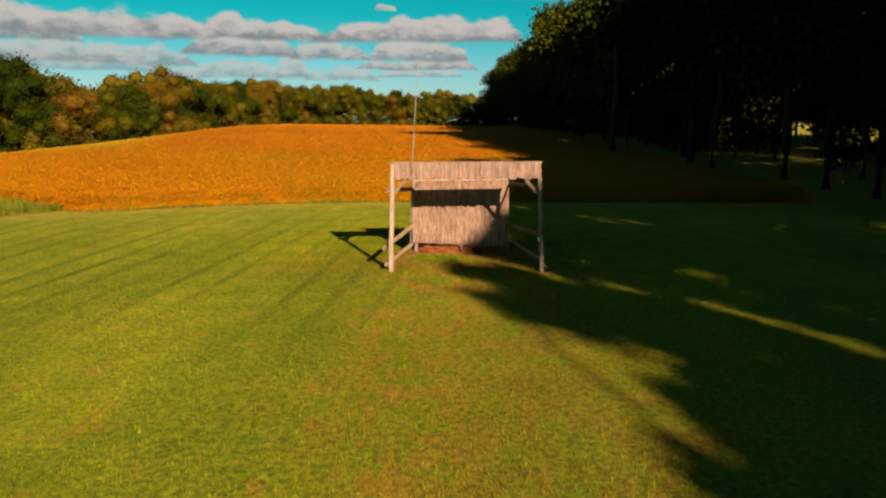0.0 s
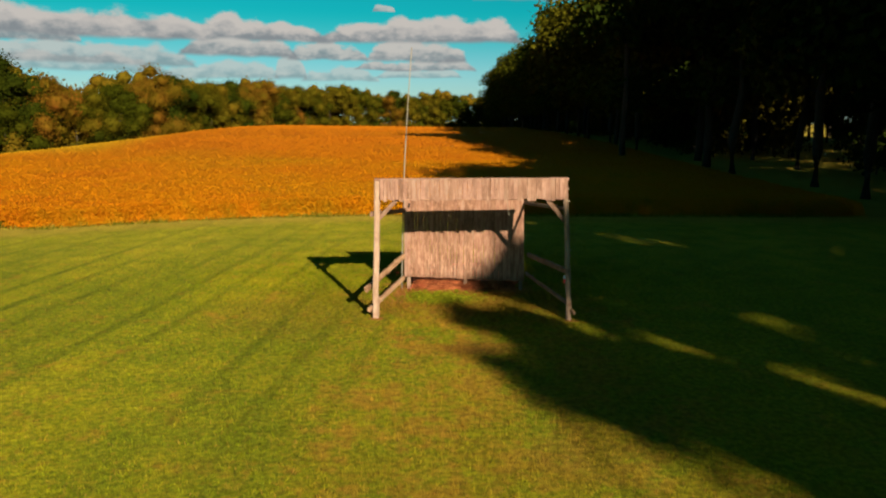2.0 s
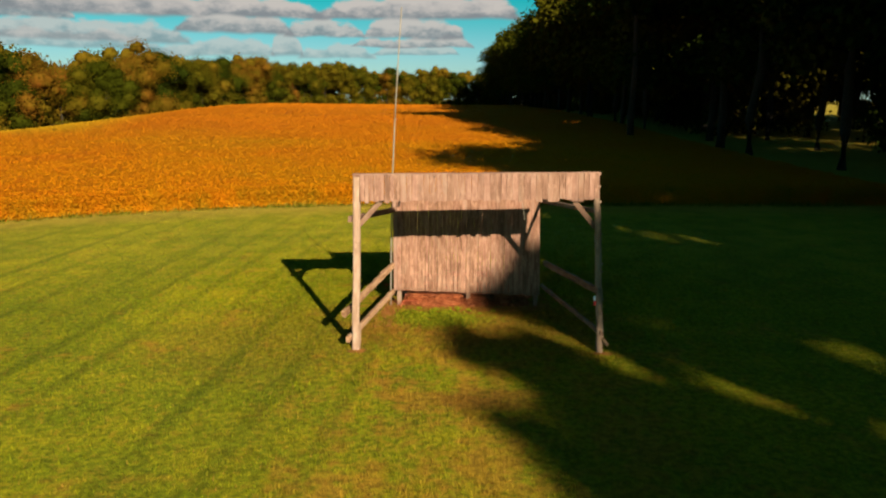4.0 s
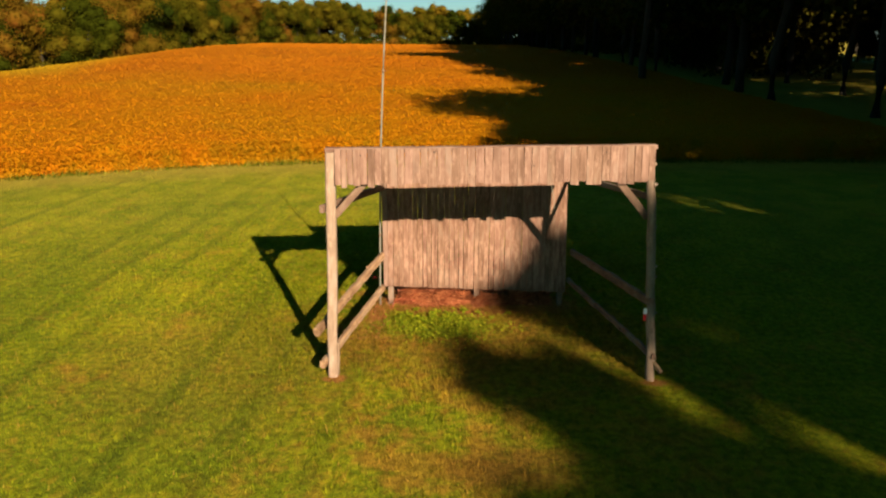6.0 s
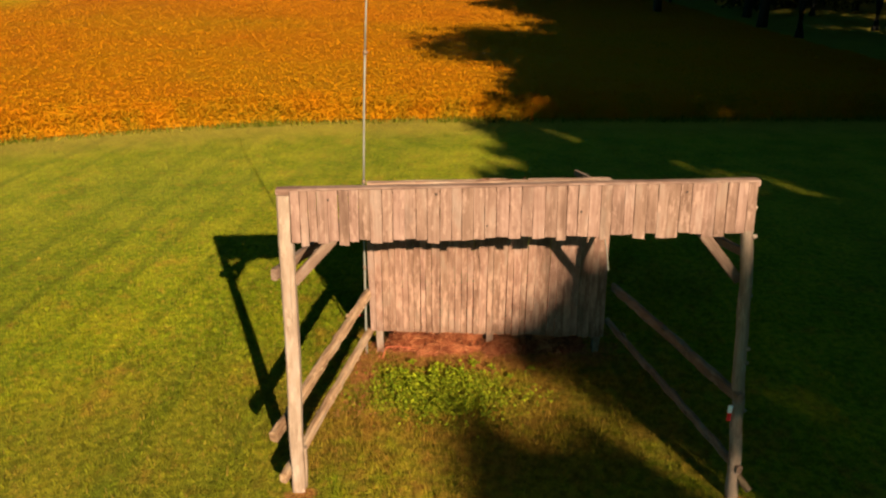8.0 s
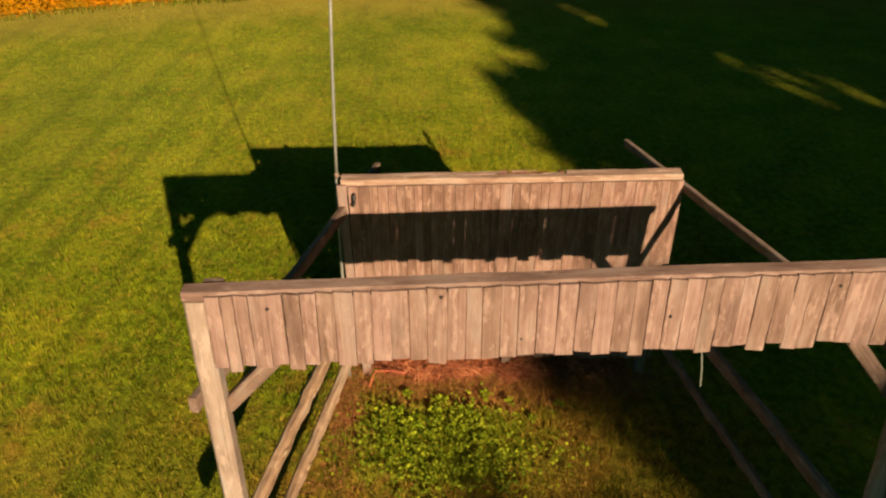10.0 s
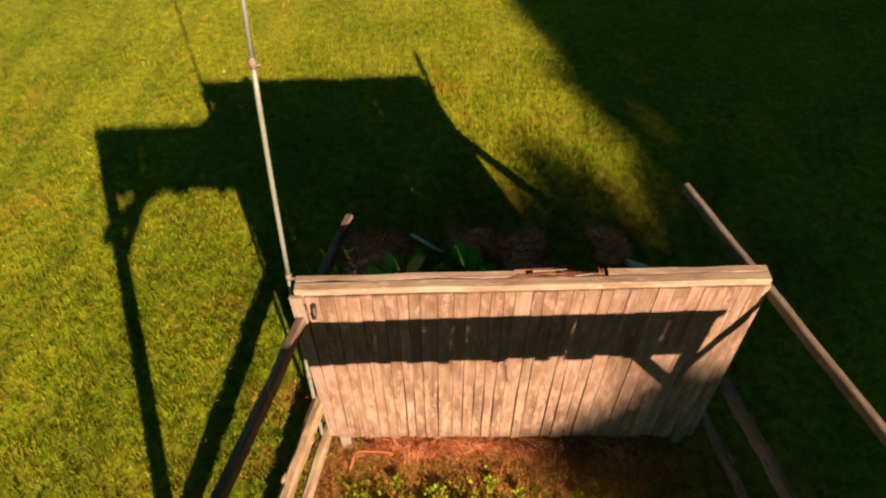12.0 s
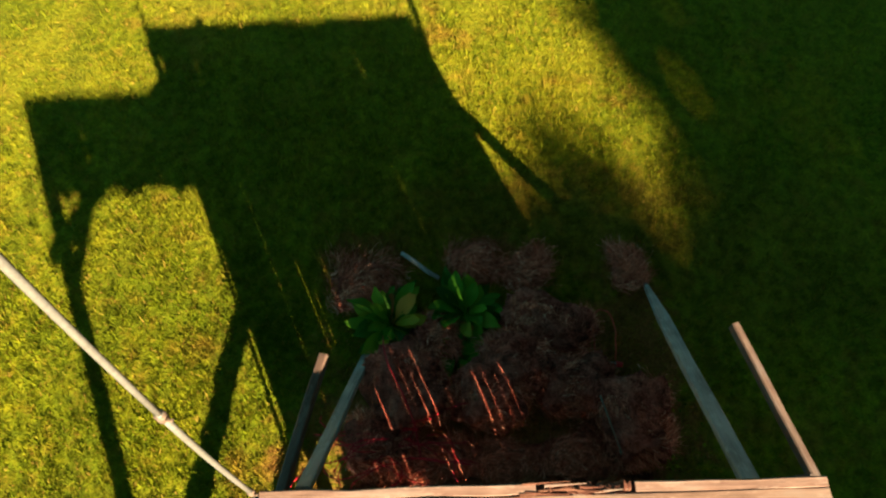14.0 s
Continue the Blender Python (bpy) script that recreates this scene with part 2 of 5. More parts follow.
def lawn_tone(k, at):
    """The lawn's colour by place: yellow-green turf, dry red-brown patches, mowing lanes, bare earth."""
    big = k.noise(at, 0.30, 4, 0.6)
    mid = k.noise(at, 1.3, 5, 0.62)
    small = k.noise(at, 16.0, 5, 0.75)
    tone = k.math("ADD", k.math("ADD", k.math("MULTIPLY", big, 0.25), k.math("MULTIPLY", mid, 0.30)), k.math("MULTIPLY", small, 0.45))
    grass = k.ramp(tone, ((0.36, (0.064, 0.100, 0.003)), (0.48, (0.160, 0.178, 0.005)), (0.57, (0.250, 0.230, 0.007)), (0.66, (0.35, 0.27, 0.012))))
    p = k.add("ShaderNodeSeparateXYZ")
    k.plug(p.inputs[0], at)
    strip = k.math("SUBTRACT", 1.0, k.step(k.math("ABSOLUTE", k.math("SUBTRACT", p.outputs[0], 0.8)), 0.8, 3.6))
    dry = k.math("ADD", k.math("MULTIPLY", k.noise(at, 1.1, 3, 0.6), 0.5), k.math("MULTIPLY", k.noise(at, 4.3, 4, 0.7), 0.5))
    dry = k.step(k.math("ADD", dry, k.math("MULTIPLY", k.math("MULTIPLY", strip, k.math("SUBTRACT", 1.0, k.step(p.outputs[1], 17.5, 20.0))), 0.10)), 0.53, 0.68)
    grass = k.mix(k.math("MULTIPLY", dry, 0.58), grass, (0.34, 0.15, 0.022))
    thatch = k.step(k.noise(at, 5.5, 4, 0.7), 0.54, 0.66)
    grass = k.mix(k.math("MULTIPLY", thatch, 0.52), grass, (0.21, 0.105, 0.012))
    mx = k.math("DIVIDE", k.math("ADD", p.outputs[0], 0.05), 0.75)
    my = k.math("DIVIDE", k.math("SUBTRACT", p.outputs[1], 17.35), 0.45)
    for x, y, rx, ry, much in ((0.6, 16.85, 2.0, 1.25, 0.5), (0.55, 14.2, 0.55, 0.35, 0.55), (1.45, 8.8, 0.7, 0.5, 0.5), (1.5, 10.7, 0.5, 0.5, 0.4), (2.7, 7.2, 0.7, 0.4, 0.5), (2.5, 20.0, 1.2, 0.8, 0.3), (-2.4, 16.4, 1.9, 1.7, 0.3), (0.9, 20.3, 1.4, 0.5, 0.45)):
        ex = k.math("DIVIDE", k.math("SUBTRACT", p.outputs[0], x), rx)
        ey = k.math("DIVIDE", k.math("SUBTRACT", p.outputs[1], y), ry)
        worn = k.math("SUBTRACT", 1.0, k.step(k.math("ADD", k.math("ADD", k.math("MULTIPLY", ex, ex), k.math("MULTIPLY", ey, ey)), k.math("MULTIPLY", k.math("SUBTRACT", k.noise(at, 4.2, 4, 0.7), 0.5), 3.4)), 0.1, 1.6))
        grass = k.mix(k.math("MULTIPLY", worn, much), grass, (0.20, 0.088, 0.016))
    moss = k.math("SUBTRACT", 1.0, k.step(k.math("ADD", k.math("ADD", k.math("MULTIPLY", mx, mx), k.math("MULTIPLY", my, my)), k.math("MULTIPLY", k.math("SUBTRACT", k.noise(at, 6.0, 4, 0.7), 0.5), 4.0)), 0.1, 1.5))
    grass = k.mix(k.math("MULTIPLY", moss, 0.75), grass, (0.17, 0.21, 0.006))
    lane = k.add("ShaderNodeSeparateXYZ")
    k.plug(lane.inputs[0], k.mapped(at, turn=(0, 0, MOW)))
    wave = k.math("SINE", k.math("ADD", k.math("MULTIPLY", lane.outputs[0], 6.98), k.math("SUBTRACT", k.math("MULTIPLY", big, 1.4), 0.54)))
    band = k.math("MULTIPLY", k.step(wave, 0.45, 1.0), k.step(k.math("MULTIPLY", p.outputs[0], -1.0), -1.5, 3.0))
    band = k.math("MULTIPLY", band, k.step(p.outputs[1], 8.0, 15.0))
    band = k.math("MULTIPLY", band, k.math("ADD", 0.35, k.step(k.noise(k.xyz(lane.outputs[0], k.math("MULTIPLY", lane.outputs[1], 0.12), 3.0), 0.9, 2, 0.5), 0.36, 0.60)))
    broad = k.step(k.math("SINE", k.math("ADD", k.math("MULTIPLY", lane.outputs[0], 1.45), 0.7)), -0.6, 0.8)
    grass = k.mix(k.math("MULTIPLY", k.math("MULTIPLY", band, k.step(mid, 0.30, 0.58)), k.math("SUBTRACT", 0.56, k.math("MULTIPLY", k.step(p.outputs[1], 11.0, 19.0), k.math("MULTIPLY", k.step(p.outputs[0], -9.0, -2.5), 0.16)))), grass, (0.055, 0.082, 0.003))
    grass = k.mix(k.math("MULTIPLY", broad, 0.28), grass, (0.09, 0.115, 0.004))
    # darker, browner colour down the near middle of the lawn
    dull = k.math("MULTIPLY", k.math("SUBTRACT", 1.0, k.step(p.outputs[1], 9.5, 15.5)), k.step(p.outputs[0], -3.5, 0.5))
    grass = k.mix(k.math("MULTIPLY", dull, k.math("ADD", 0.12, k.math("MULTIPLY", k.step(mid, 0.36, 0.62), 0.42))), grass, (0.135, 0.098, 0.005))
    # tufts, with the shade in the gaps between them multiplied into the colour
    tuft = k.math("ADD", 0.72, k.math("MULTIPLY", k.step(k.noise(at, 11.0, 3, 0.6), 0.36, 0.62), 0.46))
    grass = k.mix(1.0, grass, k.xyz(tuft, tuft, tuft), "MULTIPLY")
    # drier, browner turf along the field, and rank green grass at its west corner
    west = k.math("MAXIMUM", k.math("MULTIPLY", p.outputs[0], -1.0), 0.0)
    rim = k.math("ADD", p.outputs[1], k.math("MULTIPLY", k.math("MULTIPLY", west, west), 0.0235))
    rim = k.math("ADD", rim, k.math("MULTIPLY", k.math("SUBTRACT", mid, 0.5), 2.0))
    grass = k.mix(k.math("MULTIPLY", k.step(rim, 27.4, 29.6), 0.6), grass, (0.30, 0.19, 0.035))
    # grazing light on the far turf, put in as a paler colour
    pale = k.math("MULTIPLY", k.step(p.outputs[1], 18.0, 25.0), k.math("ADD", 0.10, k.math("MULTIPLY", k.step(mid, 0.4, 0.6), 0.16)))
    grass = k.mix(pale, grass, (0.36, 0.31, 0.03))
    rank = k.math("MULTIPLY", k.step(west, 12.6, 14.5), k.step(k.math("SUBTRACT", p.outputs[1], k.math("MULTIPLY", k.math("SUBTRACT", west, 14.2), -1.3)), 25.8, 26.6))
    grass = k.mix(k.math("MULTIPLY", rank, 0.8), grass, (0.085, 0.10, 0.006))
    bare = None
    for x, y, rx, ry in ((0.5, 18.6, 1.5, 0.75), (0.5, 17.98, 1.5, 0.30), (-1.10, 15.90, 0.15, 0.10), (2.32, 15.75, 0.15, 0.10), (-0.45, 19.95, 0.4, 0.35), (0.5, 20.0, 0.35, 0.25), (1.5, 19.2, 0.4, 0.8), (-0.78, 17.75, 0.16, 0.35)):
        dx = k.math("DIVIDE", k.math("SUBTRACT", p.outputs[0], x), rx)
        dy = k.math("DIVIDE", k.math("SUBTRACT", p.outputs[1], y), ry)
        r = k.math("SQRT", k.math("ADD", k.math("MULTIPLY", dx, dx), k.math("MULTIPLY", dy, dy)))
        one = k.math("SUBTRACT", 1.0, k.step(k.math("ADD", r, k.math("MULTIPLY", k.math("SUBTRACT", k.noise(at, 5, 4, 0.65), 0.5), 1.7)), 0.6, 1.15))
        bare = one if bare is None else k.math("MAXIMUM", bare, one)
    return grass, bare


def ground_material():
    m, k, b = material("lawn_ground", 0.95, 0, 0.1)
    at = k.add("ShaderNodeNewGeometry").outputs["Position"]
    grass, bare = lawn_tone(k, at)
    fine = k.noise(at, 45.0, 4, 0.7)
    v = k.math("ADD", 0.46, k.math("MULTIPLY", fine, 1.1))
    grass = k.mix(1.0, grass, k.xyz(v, v, v), "MULTIPLY")
    earth = k.ramp(fine, ((0.3, (0.13, 0.038, 0.014)), (0.7, (0.44, 0.14, 0.05))))
    k.plug(b.inputs["Base Color"], k.mix(k.math("MULTIPLY", bare, 0.75), grass, earth))
    relief(k, b, fine, 0.8, 0.04)
    return m


def blade_material():
    m, k, b = material("grass_blade", 0.8, 0, 0.05)
    geo = k.add("ShaderNodeNewGeometry")
    grass, bare = lawn_tone(k, geo.outputs["Position"])
    isle = geo.outputs["Random Per Island"]
    v = k.math("ADD", 0.70, k.math("MULTIPLY", isle, 0.75))
    grass = k.mix(1.0, grass, k.xyz(v, v, v), "MULTIPLY")
    grass = k.mix(k.math("MULTIPLY", k.step(isle, 0.87, 0.95), 0.65), grass, (0.31, 0.145, 0.035))
    grass = k.mix(k.math("MULTIPLY", bare, 0.6), grass, (0.30, 0.12, 0.035))
    k.plug(b.inputs["Base Color"], grass)
    t = k.add("ShaderNodeBsdfTranslucent")
    k.plug(t.inputs[0], grass)
    mx = k.add("ShaderNodeMixShader")
    mx.inputs[0].default_value = 0.3
    k.tree.links.new(b.outputs[0], mx.inputs[1])
    k.tree.links.new(t.outputs[0], mx.inputs[2])
    k.tree.links.new(mx.outputs[0], m.node_tree.nodes["Material Output"].inputs[0])
    return m


MOW = 0.1
lawn_mat = ground_material()
blade_mat = blade_material()


def crop_material():
    m, k, b = material("soybean_leaf", 0.85, 0, 0.03)
    geo = k.add("ShaderNodeNewGeometry")
    at, isle = geo.outputs["Position"], geo.outputs["Random Per Island"]
    wide, mid, fine = k.noise(at, 0.09, 3, 0.5), k.noise(at, 0.9, 4, 0.65), k.noise(at, 7.0, 5, 0.75)
    tone = k.math("ADD", k.math("ADD", k.math("MULTIPLY", wide, 0.35), k.math("MULTIPLY", mid, 0.25)), k.math("ADD", k.math("MULTIPLY", fine, 0.28), k.math("MULTIPLY", isle, 0.12)))
    colour = k.ramp(tone, ((0.34, (0.17, 0.11, 0.003)), (0.43, (0.34, 0.150, 0.003)), (0.52, (0.42, 0.148, 0.002)), (0.64, (0.37, 0.096, 0.003))))
    row_y = k.add("ShaderNodeSeparateXYZ")
    k.plug(row_y.inputs[0], at)
    colour = k.mix(k.math("MULTIPLY", k.step(k.math("ADD", row_y.outputs[1], k.math("MULTIPLY", wide, 30.0)), 48.0, 84.0), 0.70), colour, (0.315, 0.090, 0.005))
    px, py = row_y.outputs[0], row_y.outputs[1]
    west = k.math("MAXIMUM", k.math("MULTIPLY", px, -1.0), 0.0)
    rim = k.math("ADD", k.math("ADD", py, k.math("MULTIPLY", k.math("MULTIPLY", west, west), 0.0235)), k.math("MULTIPLY", k.math("SUBTRACT", mid, 0.5), 3.5))
    colour = k.mix(k.math("MULTIPLY", k.math("SUBTRACT", 1.0, k.step(rim, 29.2, 30.6)), 0.55), colour, (0.11, 0.115, 0.006))
    # greener yellow along the woodland edge on the crest
    q = k.math("ADD", k.math("ADD", px, 27.0), k.math("MULTIPLY", k.math("SUBTRACT", py, 58.0), 0.19))
    q = k.math("MULTIPLY", k.math("SUBTRACT", 1.0, k.step(k.math("ADD", q, k.math("MULTIPLY", mid, 4.0)), 0.0, 6.0)), k.step(py, 52.0, 64.0))
    colour = k.mix(k.math("MULTIPLY", q, 0.8), colour, (0.33, 0.20, 0.008))
    v = k.math("ADD", 0.74, k.math("ADD", k.math("MULTIPLY", isle, 0.12), k.math("MULTIPLY", fine, 0.40)))
    colour = k.mix(1.0, colour, k.xyz(v, v, v), "MULTIPLY")
    k.plug(b.inputs["Base Color"], colour)
    relief(k, b, fine, 0.8, 0.12)
    t = k.add("ShaderNodeBsdfTranslucent")
    k.plug(t.inputs[0], colour)
    mx = k.add("ShaderNodeMixShader")
    mx.inputs[0].default_value = 0.22
    k.tree.links.new(b.outputs[0], mx.inputs[1])
    k.tree.links.new(t.outputs[0], mx.inputs[2])
    k.tree.links.new(mx.outputs[0], m.node_tree.nodes["Material Output"].inputs[0])
    return m


crop_leaf = crop_material()
autumn_leaf = leafy("autumn_leaf", ((0.0, (0.011, 0.017, 0.002)), (0.28, (0.024, 0.027, 0.002)), (0.50, (0.049, 0.040, 0.003)), (0.72, (0.070, 0.050, 0.004)), (0.92, (0.092, 0.040, 0.005)), (1.0, (0.105, 0.027, 0.007))), 0.85, per="object", spread=0.3, clump=0.30, through_light=0.08, spec=0.0)
mass_leaf = leafy("woodland_leaf", ((0.0, (0.020, 0.027, 0.002)), (0.30, (0.034, 0.036, 0.003)), (0.55, (0.066, 0.050, 0.004)), (0.80, (0.105, 0.056, 0.005))), 0.85, spread=0.3, clump=0.13, through_light=0.08, spec=0.0)
# the wood's shade is put into these near-black leaf colours
shaded_forest_leaf = leafy("shaded_forest_leaf", ((0.0, (0.006, 0.012, 0.002)), (0.7, (0.016, 0.024, 0.003)), (1.0, (0.05, 0.042, 0.005))), 0.8, per="object", spread=0.8, through_light=0.0, spec=0.0)
# lighter copy of the same leaves, with the sunlit edge in its colour
sunlit_edge_leaf = leafy("sunlit_wood_edge_leaf", ((0.0, (0.016, 0.023, 0.002)), (0.7, (0.036, 0.038, 0.003)), (1.0, (0.070, 0.046, 0.004))), 0.8, per="object", spread=0.8, through_light=0.1, spec=0.0)
rank_blade = leafy("rank_blade", ((0.0, (0.05, 0.07, 0.004)), (0.6, (0.12, 0.13, 0.007)), (1.0, (0.26, 0.18, 0.03))), 0.8, spread=0.5, spec=0.05)
dock_leaf = leafy("dock_leaf", ((0.0, (0.03, 0.12, 0.006)), (0.5, (0.065, 0.20, 0.010)), (0.88, (0.15, 0.29, 0.014)), (0.95, (0.34, 0.30, 0.02)), (1.0, (0.40, 0.13, 0.03))), 0.5, per="leaf", spread=0.7, spec=0.12)


def plain(name, colour, rough=0.6, metal=0.0, grain=30.0, vary=0.35, bump=0.2):
    m, k, b = material(name, rough, metal)
    at = k.add("ShaderNodeTexCoord").outputs["Object"]
    n = k.noise(at, grain, 5, 0.65)
    v = k.math("ADD", k.math("MULTIPLY", k.step(n, 0.3, 0.7), vary), 1 - vary / 2)
    k.plug(b.inputs["Base Color"], k.mix(1.0, colour, k.xyz(v, v, v), "MULTIPLY"))
    relief(k, b, n, bump, 0.01)
    return m


bark = plain("bark", (0.022, 0.017, 0.012), 0.95, grain=9, vary=0.8, bump=0.8)
galvanised = plain("galvanised_tube", (0.185, 0.165, 0.135), 0.5, 0.2, 60, 0.3, 0.1)
clamp_metal = plain("rusty_clamp", (0.20, 0.13, 0.09), 0.7, 0.4, 80, 0.6)
rusty_nail = plain("dark_iron", (0.05, 0.04, 0.035), 0.6, 0.6)
red_twine = plain("red_twine", (0.50, 0.008, 0.022), 0.7, vary=0.4)
orange_cord = plain("orange_cord", (0.60, 0.085, 0.040), 0.6)
faded_plastic = plain("faded_plastic", (0.36, 0.075, 0.032), 0.7, vary=0.5)
white_tag = plain("white_plastic", (0.75, 0.78, 0.78), 0.5, vary=0.15)
red_tag = plain("red_plastic", (0.55, 0.02, 0.02), 0.5, vary=0.2)


def straw_material(name, dark, mid, light):
    m, k, b = material(name, 0.95, 0, 0.1)
    at = k.add("ShaderNodeTexCoord").outputs["Object"]
    warp = k.add("ShaderNodeTexNoise")
    k.plug(warp.inputs["Vector"], at)
    warp.inputs["Scale"].default_value = 5.0
    bent = k.add("ShaderNodeVectorMath", operation="MULTIPLY_ADD")
    k.plug(bent.inputs[0], warp.outputs[1])
    bent.inputs[1].default_value = (0.5, 0.5, 0.5)
    k.plug(bent.inputs[2], at)
    strand = k.noise(k.mapped(bent.outputs[0], (22, 80, 80)), 1.0, 4, 0.7)
    blot = k.noise(at, 6.0, 4, 0.65)
    c = k.ramp(k.math("ADD", k.math("MULTIPLY", strand, 0.5), k.math("MULTIPLY", blot, 0.5)), ((0.40, dark), (0.5, mid), (0.60, light)))
    # near-black patches scattered over the straw
    black_patch = k.step(k.noise(at, 3.4, 4, 0.7), 0.52, 0.60)
    c = k.mix(k.math("MULTIPLY", black_patch, 0.6), c, [q * 0.25 for q in dark])
    k.plug(b.inputs["Base Color"], c)
    relief(k, b, strand, 1.0, 0.08)
    return m


clover_leaf = leafy("clover_leaf", ((0.0, (0.08, 0.11, 0.004)), (0.6, (0.15, 0.17, 0.006)), (1.0, (0.24, 0.24, 0.010))), 0.7, spread=0.5, spec=0.08)
weed_leaf = leafy("weed_leaf", ((0.0, (0.16, 0.21, 0.006)), (1.0, (0.32, 0.34, 0.012))), 0.6, per="leaf", spread=0.4, spec=0.1)
# bale straw, its colour lightened to make up for the wall's shade
straw = straw_material("lightened_rotting_straw", (0.10, 0.023, 0.015), (0.60, 0.135, 0.085), (0.90, 0.29, 0.19))
# redder copy kept darker, for the straw ridges that the sun reaches
red_straw = straw_material("red_straw", (0.05, 0.010, 0.004), (0.25, 0.060, 0.020), (0.44, 0.135, 0.050))
red_bits = leafy("red_straw_bits", ((0.0, (0.11, 0.022, 0.007)), (0.6, (0.31, 0.072, 0.024)), (1.0, (0.48, 0.19, 0.08))), 0.9, spread=0.6, through_light=0.0)
dull_plastic = plain("dull_plastic", (0.20, 0.15, 0.12), 0.6, vary=0.4)
# loose bale straw, lightened for the same shade
lightened_straw_bits = leafy("lightened_straw_bits", ((0.0, (0.24, 0.045, 0.022)), (0.5, (0.62, 0.14, 0.070)), (0.9, (0.85, 0.29, 0.17)), (1.0, (0.90, 0.46, 0.30))), 0.9, spread=0.7, through_light=0.0)


# ---- builders ----
def smooth(v, lo, hi):
    s = np.clip((np.asarray(v, float) - lo) / (hi - lo), 0, 1)
    return s * s * (3 - 2 * s)


def ground_height(x, y):
    """The lie of the land: a level lawn, a field that swells to a low crest and dips on the west side."""
    x, y = np.asarray(x, float), np.asarray(y, float)
    swell = 1.75 * smooth(y, 28, 115) * (1 - 5.2 * smooth(-x, 28, 57)) - 3.0 * smooth(y, 135, 230)
    lawn = 0.02 * np.sin(x * 0.7) * np.sin(y * 0.5 + 1.0) * (1 - smooth(y, 24, 28))
    roll = 0.25 * np.sin(x * 0.05 + 1.0) * np.sin(y * 0.04) * smooth(y, 35, 80)
    return swell + lawn + roll


def base_z(x, y):
    return float(ground_height(x, y))


def linked(name, mesh, mat, parent=None, label=""):
    ob = new(name, mesh)
    if mat and not mesh.materials:
        mesh.materials.append(mat)
    if parent:
        ob.parent = parent
    if label:
        ob["label"] = label
    return ob


def part(name, bm, mat, parent, label="", world=None, rounded=False):
    """Links a bmesh as one mesh object under a thing or a part; world: its pose in the world."""
    mesh = bpy.data.meshes.new(name)
    bm.to_mesh(mesh)
    bm.free()
    if rounded:
        mesh.polygons.foreach_set("use_smooth", [True] * len(mesh.polygons))
    ob = linked(name, mesh, mat, parent, label)
    if world is not None:
        ob.matrix_basis = (stand_of(parent).inverted() @ world) if parent else world
    return ob


def stand_of(ob):
    m = ob.matrix_basis.copy()
    while ob.parent:
        ob = ob.parent
        m = ob.matrix_basis @ m
    return m


def thing(name, x, y, z, label, category, group="", kind=""):
    ob = new(name)
    ob.empty_display_size = 0.2
    ob.matrix_basis = Matrix.Translation((x, y, z))
    return tagged(ob, label, category, group, kind)


def along(a, b, roll=0.0):
    """A pose whose z axis runs from a to b."""
    a, b = Vector(a), Vector(b)
    z = (b - a).normalized()
    x = (Vector((0, 1, 0)) if abs(z.z) > 0.7 else Vector((0, 0, 1))).cross(z).normalized()
    return Matrix.Translation(a) @ Matrix((x, z.cross(x), z)).transposed().to_4x4() @ Matrix.Rotation(roll, 4, "Z")


def bar(length, wide, deep, rng, steps=1, wobble=0.0, edge=0.006, sides=4, taper=1.0, ends=0.0, bend=0.0, ragged=0.0):
    """A sawn or round member along z, with worn corners, a wandering line and uneven ends."""
    bm = bmesh.new()
    if sides == 4:
        e = min(edge, wide / 4, deep / 4)
        w, d = wide / 2, deep / 2
        outline = [(-w + e, -d), (w - e, -d), (w, -d + e), (w, d - e), (w - e, d), (-w + e, d), (-w, d - e), (-w, -d + e)]
    else:
        outline = [(wide / 2 * math.cos(i * math.tau / sides), deep / 2 * math.sin(i * math.tau / sides)) for i in range(sides)]
    rings, px, py = [], 0.0, 0.0
    for i in range(steps + 1):
        f = i / steps
        s = 1 + (taper - 1) * f
        if 0 < i < steps:
            px, py = rng.gauss(0, wobble), rng.gauss(0, wobble)
        else:
            px = py = 0.0
        px += bend * math.sin(f * math.pi)
        ring = []
        for x, y in outline:
            slant = ends * (x / wide) if i in (0, steps) else 0.0
            k = 1 + (rng.gauss(0, 0.05) if sides != 4 else rng.gauss(0, ragged) if ragged else 0.0)
            ring.append(bm.verts.new((x * s * k + px, y * s * k + py, f * length + slant)))
        rings.append(ring)
    n = len(outline)
    for lo, hi in zip(rings, rings[1:]):
        for i in range(n):
            bm.faces.new((lo[i], lo[(i + 1) % n], hi[(i + 1) % n], hi[i]))
    bm.faces.new(rings[0][::-1])
    bm.faces.new(rings[-1])
    return bm


def member(name, a, b, wide, deep, mat, parent, label="", roll=0.0, rng=None, **shape):
    rng = rng or random.Random(int(abs(a[0] * 7919 + a[1] * 104729 + a[2] * 1299709)) % 99991)
    length = (Vector(b) - Vector(a)).length
    return part(name, bar(length, wide, deep, rng, **shape), mat, parent, label, along(a, b, roll), rounded=shape.get("sides", 4) > 4)


